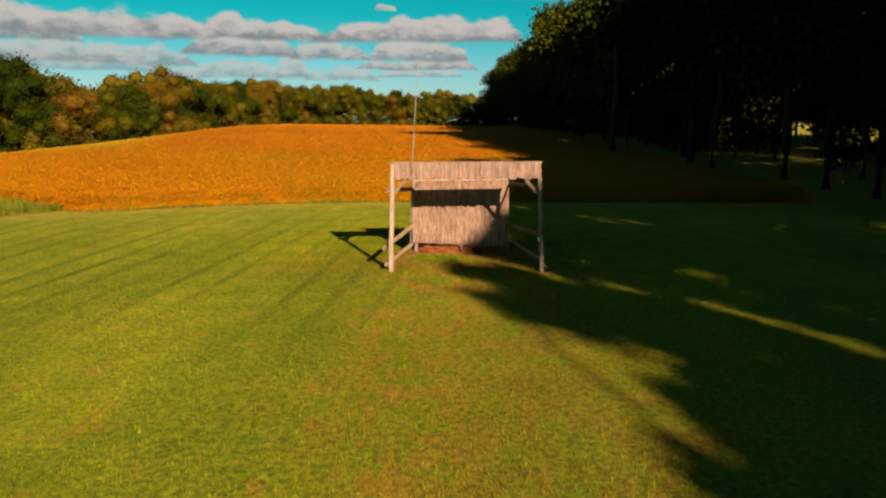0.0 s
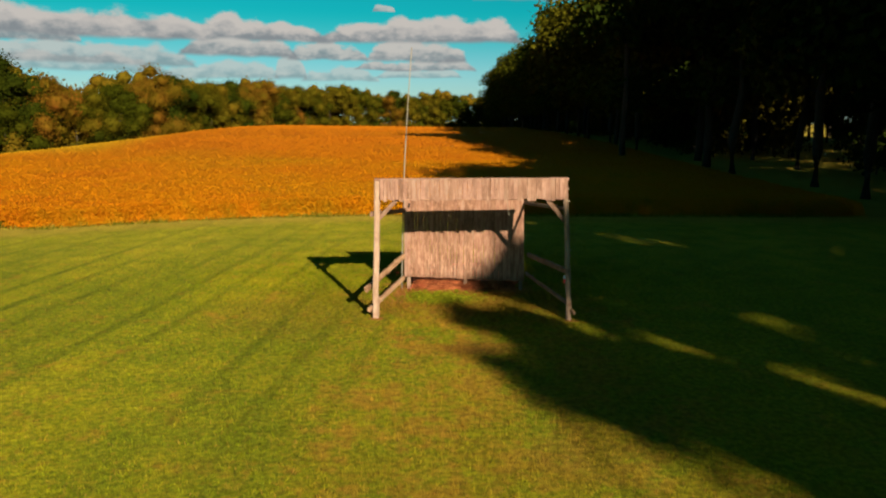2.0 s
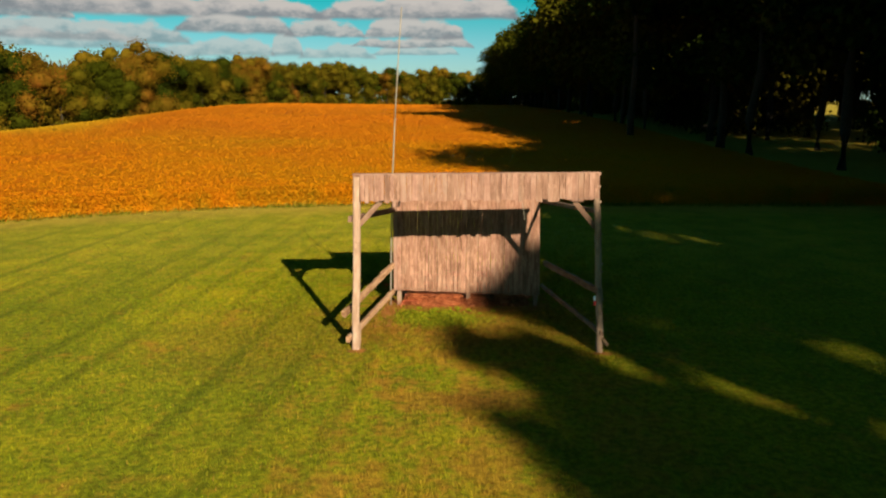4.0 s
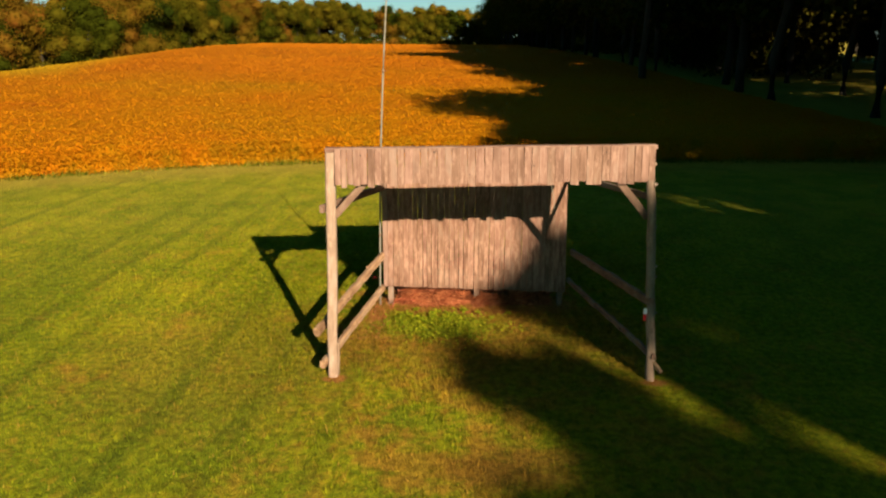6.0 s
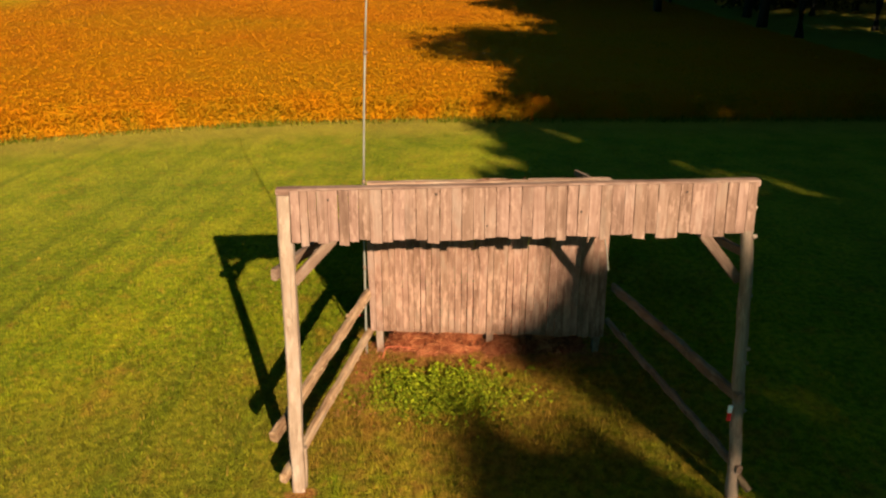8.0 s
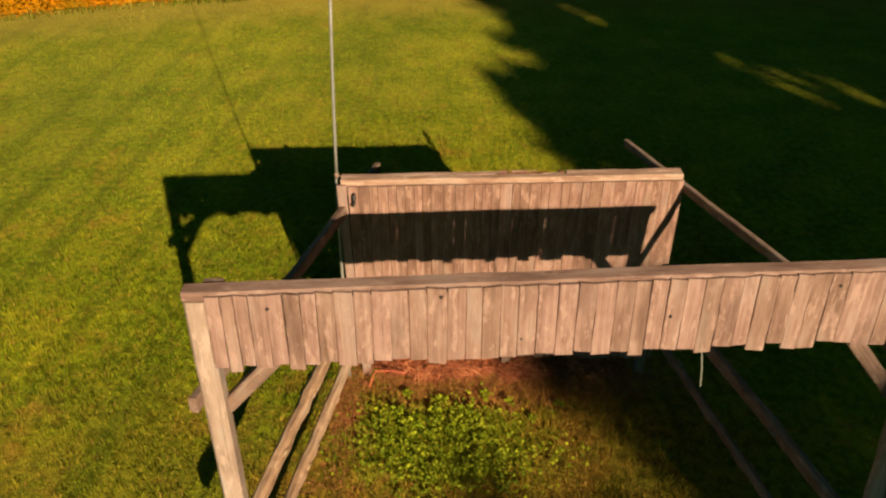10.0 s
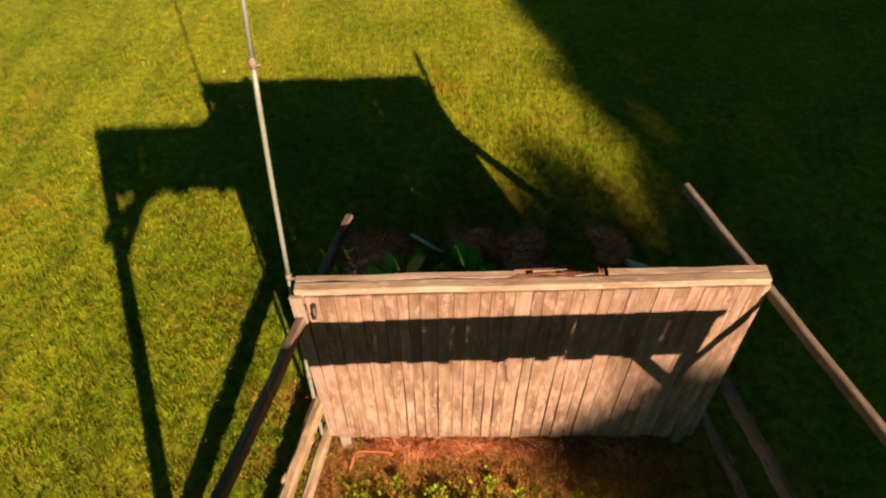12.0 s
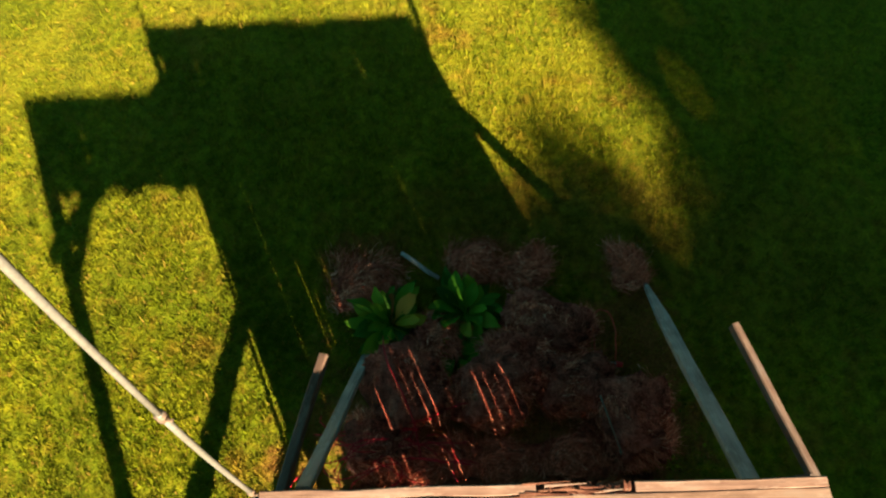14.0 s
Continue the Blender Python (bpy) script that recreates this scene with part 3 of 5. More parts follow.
def tube(points, radius, sides=8):
    """A round tube through points."""
    bm = bmesh.new()
    pts = [Vector(p) for p in points]
    rings = []
    for i, p in enumerate(pts):
        way = (pts[min(i + 1, len(pts) - 1)] - pts[max(i - 1, 0)]).normalized()
        q = way.to_track_quat("Z", "Y")
        r = radius[i] if isinstance(radius, (list, tuple)) else radius
        rings.append([bm.verts.new(p + q @ Vector((r * math.cos(j * math.tau / sides), r * math.sin(j * math.tau / sides), 0))) for j in range(sides)])
    for lo, hi in zip(rings, rings[1:]):
        for j in range(sides):
            bm.faces.new((lo[j], lo[(j + 1) % sides], hi[(j + 1) % sides], hi[j]))
    bm.faces.new(rings[0][::-1])
    bm.faces.new(rings[-1])
    return bm


def cards(points, ways, ups, sizes, ratio=0.6):
    """Mesh arrays of small pointed leaves: points, directions along and across, lengths."""
    n = len(points)
    a = ways * sizes[:, None]
    c = ups * (sizes * ratio)[:, None] * 0.5
    verts = np.stack([points, points + a * 0.5 + c, points + a, points + a * 0.5 - c], axis=1).reshape(-1, 3)
    return verts, np.arange(n * 4).reshape(-1, 4)


def mesh_from(name, verts, faces):
    mesh = bpy.data.meshes.new(name)
    count, per = faces.shape
    mesh.vertices.add(len(verts))
    mesh.vertices.foreach_set("co", np.ascontiguousarray(verts, np.float32).ravel())
    mesh.loops.add(count * per)
    mesh.loops.foreach_set("vertex_index", np.ascontiguousarray(faces, np.int32).ravel())
    mesh.polygons.add(count)
    mesh.polygons.foreach_set("loop_start", np.arange(0, count * per, per, dtype=np.int32))
    mesh.update(calc_edges=True)
    return mesh


def unit(v):
    return v / np.maximum(np.linalg.norm(v, axis=1, keepdims=True), 1e-9)


# ---- the ground ----
def build_ground():
    near = np.arange(-30, 60.1, 0.75)
    far = np.array([4, 9, 16, 26, 40, 60, 90, 140, 220, 400, 800, 1600])
    xs = np.concatenate([-30 - far[::-1], np.arange(-30, 30.1, 0.75), 30 + far])
    ys = np.concatenate([-30 - far[::-1], near, 60 + np.arange(4, 190, 5.0), 250 + far])
    gx, gy = np.meshgrid(xs, ys)
    verts = np.stack([gx, gy, ground_height(gx, gy)], axis=-1).reshape(-1, 3)
    w = len(xs)
    i = np.arange(len(ys) - 1)[:, None] * w + np.arange(w - 1)[None]
    faces = np.stack([i, i + 1, i + w + 1, i + w], axis=-1).reshape(-1, 4)
    mesh = mesh_from("ground", verts, faces)
    mesh.polygons.foreach_set("use_smooth", [True] * len(mesh.polygons))
    return tagged(linked("ground", mesh, lawn_mat), "mown green lawn with faint mowing lanes and dry patches", "lawn", kind="structure")


ground = build_ground()


def crop_edge(x):
    """The near edge of the field: it bends towards the lawn on the west side."""
    return 30.0 - 0.0235 * np.clip(-np.asarray(x, float), 0, 26) ** 2 + 2.6 * smooth(-np.asarray(x, float), 12.3, 16.5) + 6.5 * smooth(-np.asarray(x, float), 14.5, 20.0)


def build_grass():
    rs = np.random.RandomState(4)
    count = 640000
    # thick round the frame and under the first stretch, thinner outwards
    y = rs.uniform(5.0, 29.8, count)
    x = rs.normal(0, 1, count) * (3.2 + 0.16 * y) - 0.3
    close = np.arange(count) < 260000
    x = np.where(close, rs.normal(0.0, 2.3, count), x)
    y = np.where(close, rs.normal(19.3, 2.1, count), y)
    keep = (y < crop_edge(x) + 0.2) & (np.abs(x) < 17)
    bare = ((np.abs(x - 0.5) < 1.2) & (np.abs(y - 18.55) < 0.45)) | (np.hypot(x + 1.14, y - 15.93) < 0.12) | (np.hypot(x - 2.28, y - 15.8) < 0.11)
    keep &= ~(bare & (rs.rand(count) < 0.9))
    x, y = x[keep], y[keep]
    n = len(x)
    size = rs.uniform(0.03, 0.065, n) * (0.75 + 0.5 * np.sin(x * 23 + np.sin(y * 17) * 2) * np.sin(y * 21 + np.sin(x * 13) * 2)) * np.where(rs.rand(n) < 0.02, 1.6, 1.0)
    turn = rs.uniform(0, math.tau, n)
    lean = rs.uniform(0.25, 1.1, n)
    way = np.stack([np.cos(turn) * np.sin(lean), np.sin(turn) * np.sin(lean), np.cos(lean)], 1)
    across = np.stack([-np.sin(turn), np.cos(turn), np.zeros(n)], 1) * rs.uniform(0.003, 0.0065, n)[:, None]
    root = np.stack([x, y, ground_height(x, y) - 0.004], 1)
    verts = np.stack([root - across, root + across, root + way * size[:, None]], 1).reshape(-1, 3)
    mesh = mesh_from("grass", verts, np.arange(n * 3).reshape(-1, 3))
    return tagged(linked("grass", mesh, blade_mat), "short yellow-green mown grass blades on the lawn", "grass", kind="stuff")


build_grass()


def build_rank_grass():
    """Uncut grass at the west corner of the field and along its edge."""
    rs = np.random.RandomState(15)
    n = 26000
    corner = np.arange(n) < 17000
    x = np.where(corner, rs.uniform(-22, -13.4, n), rs.uniform(-14, 14, n))
    edge = crop_edge(x)
    mown = np.where(corner, 26.2 + 1.3 * (x + 14.2), edge - 0.35)
    y = mown + (edge + 0.3 - mown) * rs.rand(n)
    keep = (edge > mown) & (rs.rand(n) < np.where(corner, 1.0, 0.35 + 0.65 * (np.sin(x * 1.7) * np.sin(x * 0.6 + 1) > 0.1)))
    x, y, corner = x[keep], y[keep], corner[keep]
    n = len(x)
    turn, lean = rs.uniform(0, math.tau, n), rs.uniform(0.1, 0.8, n)
    way = np.stack([np.cos(turn) * np.sin(lean), np.sin(turn) * np.sin(lean), np.cos(lean)], 1)
    across = np.stack([-np.sin(turn), np.cos(turn), np.zeros(n)], 1) * rs.uniform(0.006, 0.014, n)[:, None]
    root = np.stack([x, y, ground_height(x, y) - 0.01], 1)
    size = np.where(corner, rs.uniform(0.12, 0.42, n), rs.uniform(0.08, 0.24, n))
    verts = np.stack([root - across, root + across, root + way * size[:, None]], 1).reshape(-1, 3)
    return tagged(linked("rank_grass", mesh_from("rank_grass", verts, np.arange(n * 3).reshape(-1, 3)), rank_blade), "long uncut green and straw-coloured grass along the field", "grass", kind="stuff")


build_rank_grass()


def build_crop():
    """Ripe soybeans: a leafy canopy over the swell of the field."""
    rs = np.random.RandomState(8)
    # closed lower canopy
    ds = np.concatenate([[0.1, 0.2, 0.3], np.arange(0.45, 30, 0.40), 30 + 1.2 * np.arange(1, 40), 77 + 4.0 * np.arange(1, 36)])
    xs = np.concatenate([-150 + np.arange(0, 100, 4.0), np.arange(-50, 16.1, 0.40)])
    gx, gd = np.meshgrid(xs, ds)
    gy = crop_edge(gx) + gd
    rough = np.array([noise.noise((a * 1.7, b * 1.7, 0)) + 0.7 * noise.noise((a * 4.1, b * 4.1, 5)) for a, b in zip(gx.ravel(), gy.ravel())]).reshape(gx.shape)
    high = (0.56 + 0.08 * rough) * smooth(gd, 0.0, 0.5)
    verts = np.stack([gx, gy, ground_height(gx, gy) + high - 0.02], -1).reshape(-1, 3)
    w = len(xs)
    i = np.arange(len(ds) - 1)[:, None] * w + np.arange(w - 1)[None]
    quads = np.stack([i, i + 1, i + w + 1, i + w], -1).reshape(-1, 4)
    # leaves, thinner and larger farther off
    n = 290000
    d = np.where(np.arange(n) < 36000, 0.9 * rs.rand(n), np.where(np.arange(n) < 215000, 52 * rs.rand(n) ** 1.7, 50 + 100 * rs.rand(n)))
    x = rs.uniform(-1, 1, n) * np.minimum(20 + d * 0.75, 75)
    x = np.where(x > 15.5, 31 - x, x)
    y = crop_edge(x) + d + rs.uniform(-0.15, 0.1, n)
    size = rs.uniform(0.05, 0.085, n) * (1 + d / 38)
    top = (0.64 + 0.07 * rs.rand(n) ** 2 * np.where(rs.rand(n) < 0.3, 1.6, 1)) * np.where(d < 0.5, rs.uniform(0.1, 1, n), 1)
    z = ground_height(x, y) + top - 0.1
    way = unit(np.stack([rs.normal(size=n), rs.normal(size=n) - 0.2, rs.normal(0.05, 0.22, n)], 1))
    side = unit(np.cross(way, unit(rs.normal(size=(n, 3)) * (0.45 / (1 + d / 22))[:, None] + np.array((0.25, -0.6, 1)))))
    lv, lf = cards(np.stack([x, y, z], 1), way, side, size, 0.75)
    mesh = mesh_from("soybean_field", np.concatenate([verts, lv]), np.concatenate([quads, lf + len(verts)]))
    return tagged(linked("soybean_field", mesh, crop_leaf), "ripe orange-yellow soybean crop covering the swelling field", "crop", kind="stuff")


build_crop()


# ---- trees ----
def tree_meshes(seed, high, spread, bare, leaves, leaf, solid=0.0):
    """Trunk with limbs, and a crown of leaves in clumps round the limb ends. bare: height of the crown's foot."""
    rng, rs = random.Random(seed), np.random.RandomState(seed)
    bm = bmesh.new()

    def limb(points, r0, r1, sides):
        made = tube(points, [r0 + (r1 - r0) * i / (len(points) - 1) for i in range(len(points))], sides)
        m = bpy.data.meshes.new("limb")
        made.to_mesh(m)
        made.free()
        bm.from_mesh(m)
        bpy.data.meshes.remove(m)

    lean = Vector((rng.uniform(-0.4, 0.4), rng.uniform(-0.4, 0.4), 0))
    spine = [Vector((0, 0, -0.3))] + [lean * f * f + Vector((rng.gauss(0, 0.08), rng.gauss(0, 0.08), high * 0.9 * f)) for f in (0.12, 0.3, 0.5, 0.7, 0.88, 1.0)]
    girth = high * 0.014
    limb(spine, girth * 1.25, 0.04, 7)
    clumps = []
    for i in range(15):
        f = rng.uniform(0, 1)
        z0 = bare * 0.8 + (high * 0.85 - bare * 0.8) * f
        a = rng.uniform(0, math.tau)
        reach = spread * (0.45 + 0.65 * math.sin(math.pi * min(1, 0.18 + 0.8 * f)) ** 0.8) * rng.uniform(0.55, 1.0)
        start = lean * (z0 / high) ** 2 + Vector((0, 0, z0))
        end = start + Vector((math.cos(a) * reach, math.sin(a) * reach, reach * rng.uniform(0.2, 0.7)))
        end.z = min(end.z, high * 0.97)
        limb([start, start.lerp(end, 0.5) + Vector((0, 0, -0.12 * reach)), end], girth * 0.42, 0.02, 5)
        clumps.append((end, rng.uniform(0.28, 0.50) * spread))
        clumps.append((start.lerp(end, 0.55) + Vector((0, 0, 0.3)), rng.uniform(0.25, 0.42) * spread))
    clumps.append((Vector((lean.x, lean.y, high * 0.9)), 0.38 * spread))
    clumps.append((Vector((lean.x, lean.y, high * 0.75)), 0.5 * spread))
    trunk = bpy.data.meshes.new("trunk")
    bm.to_mesh(trunk)
    bm.free()
    trunk.polygons.foreach_set("use_smooth", [True] * len(trunk.polygons))
    trunk.materials.append(bark)
    where = np.array([c[0][:] for c in clumps])
    size = np.array([c[1] for c in clumps])
    pick = rs.choice(len(clumps), leaves, p=size ** 2 / (size ** 2).sum())
    out = unit(rs.normal(size=(leaves, 3)))
    r = size[pick] * (1 - 0.45 * rs.rand(leaves) ** 2) * (1 + 0.16 * rs.normal(size=leaves))
    at = where[pick] + out * (r[:, None]) * np.array((1, 1, 0.8))
    at[:, 2] = np.maximum(at[:, 2], 0.25)
    way = unit(out * 0.5 + rs.normal(size=(leaves, 3)) * 0.8 + np.array((0, 0, -0.25)))
    side = unit(np.cross(way, unit(out + 0.4 * rs.normal(size=(leaves, 3)))))
    v, f = cards(at, way, side, rs.uniform(0.7, 1.4, leaves) * leaf, 0.75)
    if solid:
        # the dense hearts of the clumps, lumpy and dark between one another
        rows, cols = 7, 10
        th = np.linspace(0.12, math.pi - 0.12, rows)[:, None]
        ph = np.linspace(0, math.tau, cols, endpoint=False)[None]
        ball = np.stack([np.sin(th) * np.cos(ph), np.sin(th) * np.sin(ph), np.cos(th) * 0.8 + 0 * ph], -1).reshape(-1, 3)
        i, j = np.meshgrid(np.arange(rows - 1), np.arange(cols), indexing="ij")
        quads = np.stack([i * cols + j, (i + 1) * cols + j, (i + 1) * cols + (j + 1) % cols, i * cols + (j + 1) % cols], -1).reshape(-1, 4)
        for c, r in clumps:
            lump = ball * (r * solid * (1 + 0.17 * rs.normal(size=(len(ball), 1)))) + np.array(c[:])
            lump[:, 2] = np.maximum(lump[:, 2], 0.2)
            f = np.concatenate([f, quads + len(v)])
            v = np.concatenate([v, lump])
    return trunk, mesh_from("crown", v, f)


def plant_tree(meshes, mat, x, y, turn, scale, label, category="tree", group="", wide=1.0):
    t = tagged(new("tree"), label, category, group)
    t.matrix_basis = Matrix.Translation((x, y, base_z(x, y))) @ Matrix.Rotation(turn, 4, "Z") @ Matrix.Diagonal((scale * wide, scale * wide, scale, 1))
    linked("trunk", meshes[0], bark, t)
    linked("crown", meshes[1], mat, t)
    return t


def build_trees():
    rng = random.Random(31)
    low = [tree_meshes(40 + i, 11.5 + i * 0.7, 3.8 + 0.3 * (i % 3), 0.8, 14000, 0.20, 0.60) for i in range(6)]
    tall = [tree_meshes(60 + i, 15.0 + i * 0.6, 4.2 + 0.3 * (i % 2), 4.6, 8000, 0.38) for i in range(5)]
    for m in low:
        m[1].materials.append(autumn_leaf)
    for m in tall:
        m[1].materials.append(shaded_forest_leaf)
    # crown copies in the lighter leaf colour that stands for sun
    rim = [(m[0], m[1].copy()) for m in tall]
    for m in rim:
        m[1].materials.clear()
        m[1].materials.append(sunlit_edge_leaf)
    # woodland edge beyond the field: a line that runs from the near west to the far north
    line = [(-118, 52), (-84, 78), (-66, 90), (-56, 97), (-49, 102), (-42, 112), (-40, 128), (-39, 150), (-33, 182), (-20, 205), (-4, 216), (14, 222), (30, 225), (60, 228)]
    behind = []
    for i in range(3):
        crown = tree_meshes(90 + i, 12.5 + i, 4.2, 0.8, 2300, 0.36, 0.62)[1]
        co = np.zeros(len(crown.vertices) * 3, np.float32)
        crown.vertices.foreach_get("co", co)
        corner = np.zeros(len(crown.loops), np.int32)
        crown.loops.foreach_get("vertex_index", corner)
        behind.append((co.reshape(-1, 3).astype(float), corner.reshape(-1, 4)))
    mass, sides = [], []
    for (x0, y0), (x1, y1) in zip(line, line[1:]):
        run = math.hypot(x1 - x0, y1 - y0)
        steps = max(1, round(run / 3.3))
        for s in range(steps):
            for row in range(2):
                f = (s + rng.uniform(-0.3, 0.3)) / steps
                away = row * 5.0 + rng.uniform(-1.2, 1.2)
                nx, ny = -(y1 - y0) / run, (x1 - x0) / run
                x, y, turn = x0 + (x1 - x0) * f + nx * away, y0 + (y1 - y0) * f + ny * away, rng.uniform(0, 6.28)
                size = (rng.uniform(0.74, 0.90) + 0.06 * row) * (1.04 + 0.10 * float(smooth(-x, 36, 42)) + 0.30 * float(smooth(-x, 46, 60)))
                if row == 0:
                    plant_tree(low[rng.randrange(6)], None, x, y, turn, size, "leafy broadleaf tree in early autumn colour beside the field", group="trees beyond the field", wide=0.95)
                    continue
                shape, quads = behind[rng.randrange(3)]
                v = shape * np.array((0.95 * size, 0.95 * size, size))
                sides.append(quads + sum(len(m) for m in mass))
                c, q = math.cos(turn), math.sin(turn)
                mass.append(np.stack([v[:, 0] * c - v[:, 1] * q + x, v[:, 0] * q + v[:, 1] * c + y, v[:, 2] + base_z(x, y)], 1))
    verts = np.concatenate(mass)
    tagged(linked("far_woodland", mesh_from("far_woodland", verts, np.concatenate(sides)), mass_leaf), "mass of autumn woodland behind the trees at the field's edge", "woodland", kind="stuff")
    # the wood along the east side, whose shade falls over lawn and field
    name = "tall broadleaf tree of the wood with light or shade in its leaf colour"
    rng = random.Random(77)

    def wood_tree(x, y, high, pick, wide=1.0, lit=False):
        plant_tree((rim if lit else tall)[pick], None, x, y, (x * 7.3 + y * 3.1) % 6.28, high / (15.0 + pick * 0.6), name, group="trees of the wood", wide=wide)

    def clearing(x, y):
        return 20 < y < 62 and abs((x - 29.0) * 0.918 + (y - 54.0) * 0.388) < 2.4

    # its front rank on the lawn's side: where each tree top throws its shade, and the tree's height
    for i, (sx, sy, high) in enumerate(((6.2, -5.0, 15.0), (6.6, -0.5, 15.0), 
                                         (4.6, 38.5, 15.5), (2.4, 43.5, 16.5), (5.4, 49.0, 15.0), (6.2, 55.5, 15.0), (6.8, 62.0, 15.5))):
        wood_tree(sx + 0.82 * high, sy - 1.95 * high, high, i % 5, 0.8 if sy == 38.5 else 1.0)
    wood_tree(13.2, 55.5, 17.5, 3)
    y = 36.0
    while y < 214:
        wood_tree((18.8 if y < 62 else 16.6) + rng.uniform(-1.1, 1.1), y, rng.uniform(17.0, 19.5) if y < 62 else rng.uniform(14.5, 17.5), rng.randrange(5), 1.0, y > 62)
        y += 5.8 * rng.uniform(0.8, 1.2)
    for row, x0, gap in ((1, 23.5, 9.5), (2, 30.0, 9.0), (3, 37.0, 9.0), (4, 50.0, 7.0)):
        y = -54.0 + row * 1.7
        while y < 214:
            x, high, pick = x0 + rng.uniform(-1.3, 1.3), rng.uniform(14, 17.0), rng.randrange(5)
            if not clearing(x, y):
                wood_tree(x, y, high, pick)
            y += gap * rng.uniform(0.8, 1.2)
    # bushes on the floor of the wood
    bush = [tree_meshes(80 + i, 3.6 + 0.5 * i, 2.0, 0.3, 900, 0.34) for i in range(2)]
    for m in bush:
        m[1].materials.append(shaded_forest_leaf)
    for i in range(150):
        y = 40 + 172 * (i / 150.0)
        x = rng.uniform(21, 34) if y > 62 else rng.uniform(27, 40)
        if clearing(x, y):
            continue
        t = plant_tree(bush[i % 2], None, x, y, rng.uniform(0, 6.28), rng.uniform(0.7, 1.2), "leafy bush on the floor of the wood, coloured for shade", "bush", "bushes of the wood")
        t.name = "bush"
    # denser low growth at the back of the wood
    for x0 in (44.0,):
        y = 20.0
        while y < 200:
            t = plant_tree(low[rng.randrange(5)], None, x0 + rng.uniform(-2, 2), y, rng.uniform(0, 6.28), rng.uniform(0.8, 1.1), "low-branched green tree at the back of the wood", group="trees of the wood")
            y += rng.uniform(4.5, 7.0)


def build_front_rank():
    """The wood's front rank south-east of the lawn: its leafy limbs throw the ragged shade, with gaps where sun comes through."""
    rng, rs = random.Random(9), np.random.RandomState(9)
    cast = SUN_TO / SUN_TO.z
    edge = ((3.0, 2.8), (5.0, 2.2), (6.2, 1.9), (6.85, 2.3), (7.0, 3.1), (8.7, 2.85), (9.8, 3.26), (10.2, 2.85), (10.6, 2.1), (11.2, 1.65), (12.2, 1.02), (12.9, 0.68), (13.4, 0.55), (14.5, 0.7), (14.9, 0.45), (15.4, 0.3), (15.9, 0.05), (16.4, -0.15),
            (16.55, 0.0), (16.75, 1.75), (17.2, 1.4), (17.4, 1.1), (17.6, 0.75), (18.0, 0.65), (18.7, 0.5), (19.2, 0.27), (19.75, 0.08), (20.1, 0.1), (20.2, 0.42), (20.6, 0.42), (20.82, 2.05), (21.2, 2.05), (21.45, 1.78), (21.8, 1.35), (22.6, 1.0), (23.4, 1.1), (24.6, 0.74), (25.6, 1.29), (25.86, 2.0), (26.1, 1.5), (26.5, 0.96), (27.8, 1.4), (29.0, 0.9), (29.9, 0.7), (31.0, 1.5), (33.0, 2.1), (36.0, 2.4))
    sunny = ((1.0, 16.9, 2.2, 15.8, 0.0), (2.25, 15.65, 2.7, 14.9, 0.12), (3.2, 15.3, 4.1, 13.6, 0.0), (1.4, 20.85, 2.0, 20.55, 0.05), (2.6, 22.0, 3.5, 21.0, 0.02), (5.35, 16.3, 6.2, 15.2, 0.03), (6.2, 14.1, 7.8, 12.0, 0.02), (5.0, 13.7, 5.6, 12.4, 0.05),
             (5.65, 12.2, 6.6, 10.2, 0.08), (3.4, 18.1, 4.0, 17.1, 0.02), (1.3, 14.3, 1.7, 13.95, 0.06), (6.65, 24.1, 7.5, 22.6, 0.12), (5.0, 26.0, 5.95, 24.9, 0.03), (5.3, 25.2, 5.85, 23.9, 0.0), (2.8, 28.9, 3.4, 27.8, 0.0))
    ey, ex = [e[0] for e in edge], [e[1] for e in edge]

    def shaded(x, y, r):
        if x - r < max(np.interp((y - 0.22, y, y + 0.22), ey, ex)):
            return False
        for x0, y0, x1, y1, half in sunny:
            dx, dy = x1 - x0, y1 - y0
            f = max(0, min(1, ((x - x0) * dx + (y - y0) * dy) / (dx * dx + dy * dy)))
            if math.hypot(x - x0 - f * dx, y - y0 - f * dy) < half + r:
                return False
        return True

    trunks = [(x + rng.uniform(-0.5, 0.5), y + off + rng.uniform(-0.8, 0.8)) for x, off in ((14.0, 0), (18.2, 2.4)) for y in range(-30, 13, 5)]
    limbs = [[] for t in trunks]
    y = 3.2
    while y < 35.5:
        x = rng.uniform(0, 0.5)
        while x < 10.2:
            sx, sy = x + rng.uniform(-0.12, 0.12), y + rng.uniform(-0.12, 0.12)
            if shaded(sx, sy, 0.26):
                best = None
                level = 0.6 if sy > 31.2 or (sy > 30 and rng.random() < 0.5) else 0.0
                for i in range(8):
                    h = rng.uniform(9.5, 14.6)
                    p = Vector((sx + cast.x * (h - level), sy + cast.y * (h - level), h))
                    d, j = min((math.hypot(p.x - tx, p.y - ty), j) for j, (tx, ty) in enumerate(trunks))
                    if best is None or d < best[0]:
                        best = (d, j, p)
                limbs[best[1]].append(best[2])
            x += 0.55
        y += 0.52
    for (tx, ty), ends in zip(trunks, limbs):
        if len(ends) < 5:
            continue
        tree = tagged(new("tree"), "tall broadleaf tree at the front of the wood, leaves coloured for shade", "tree", "trees of the wood")
        tree.matrix_basis = Matrix.Translation((tx, ty, base_z(tx, ty)))
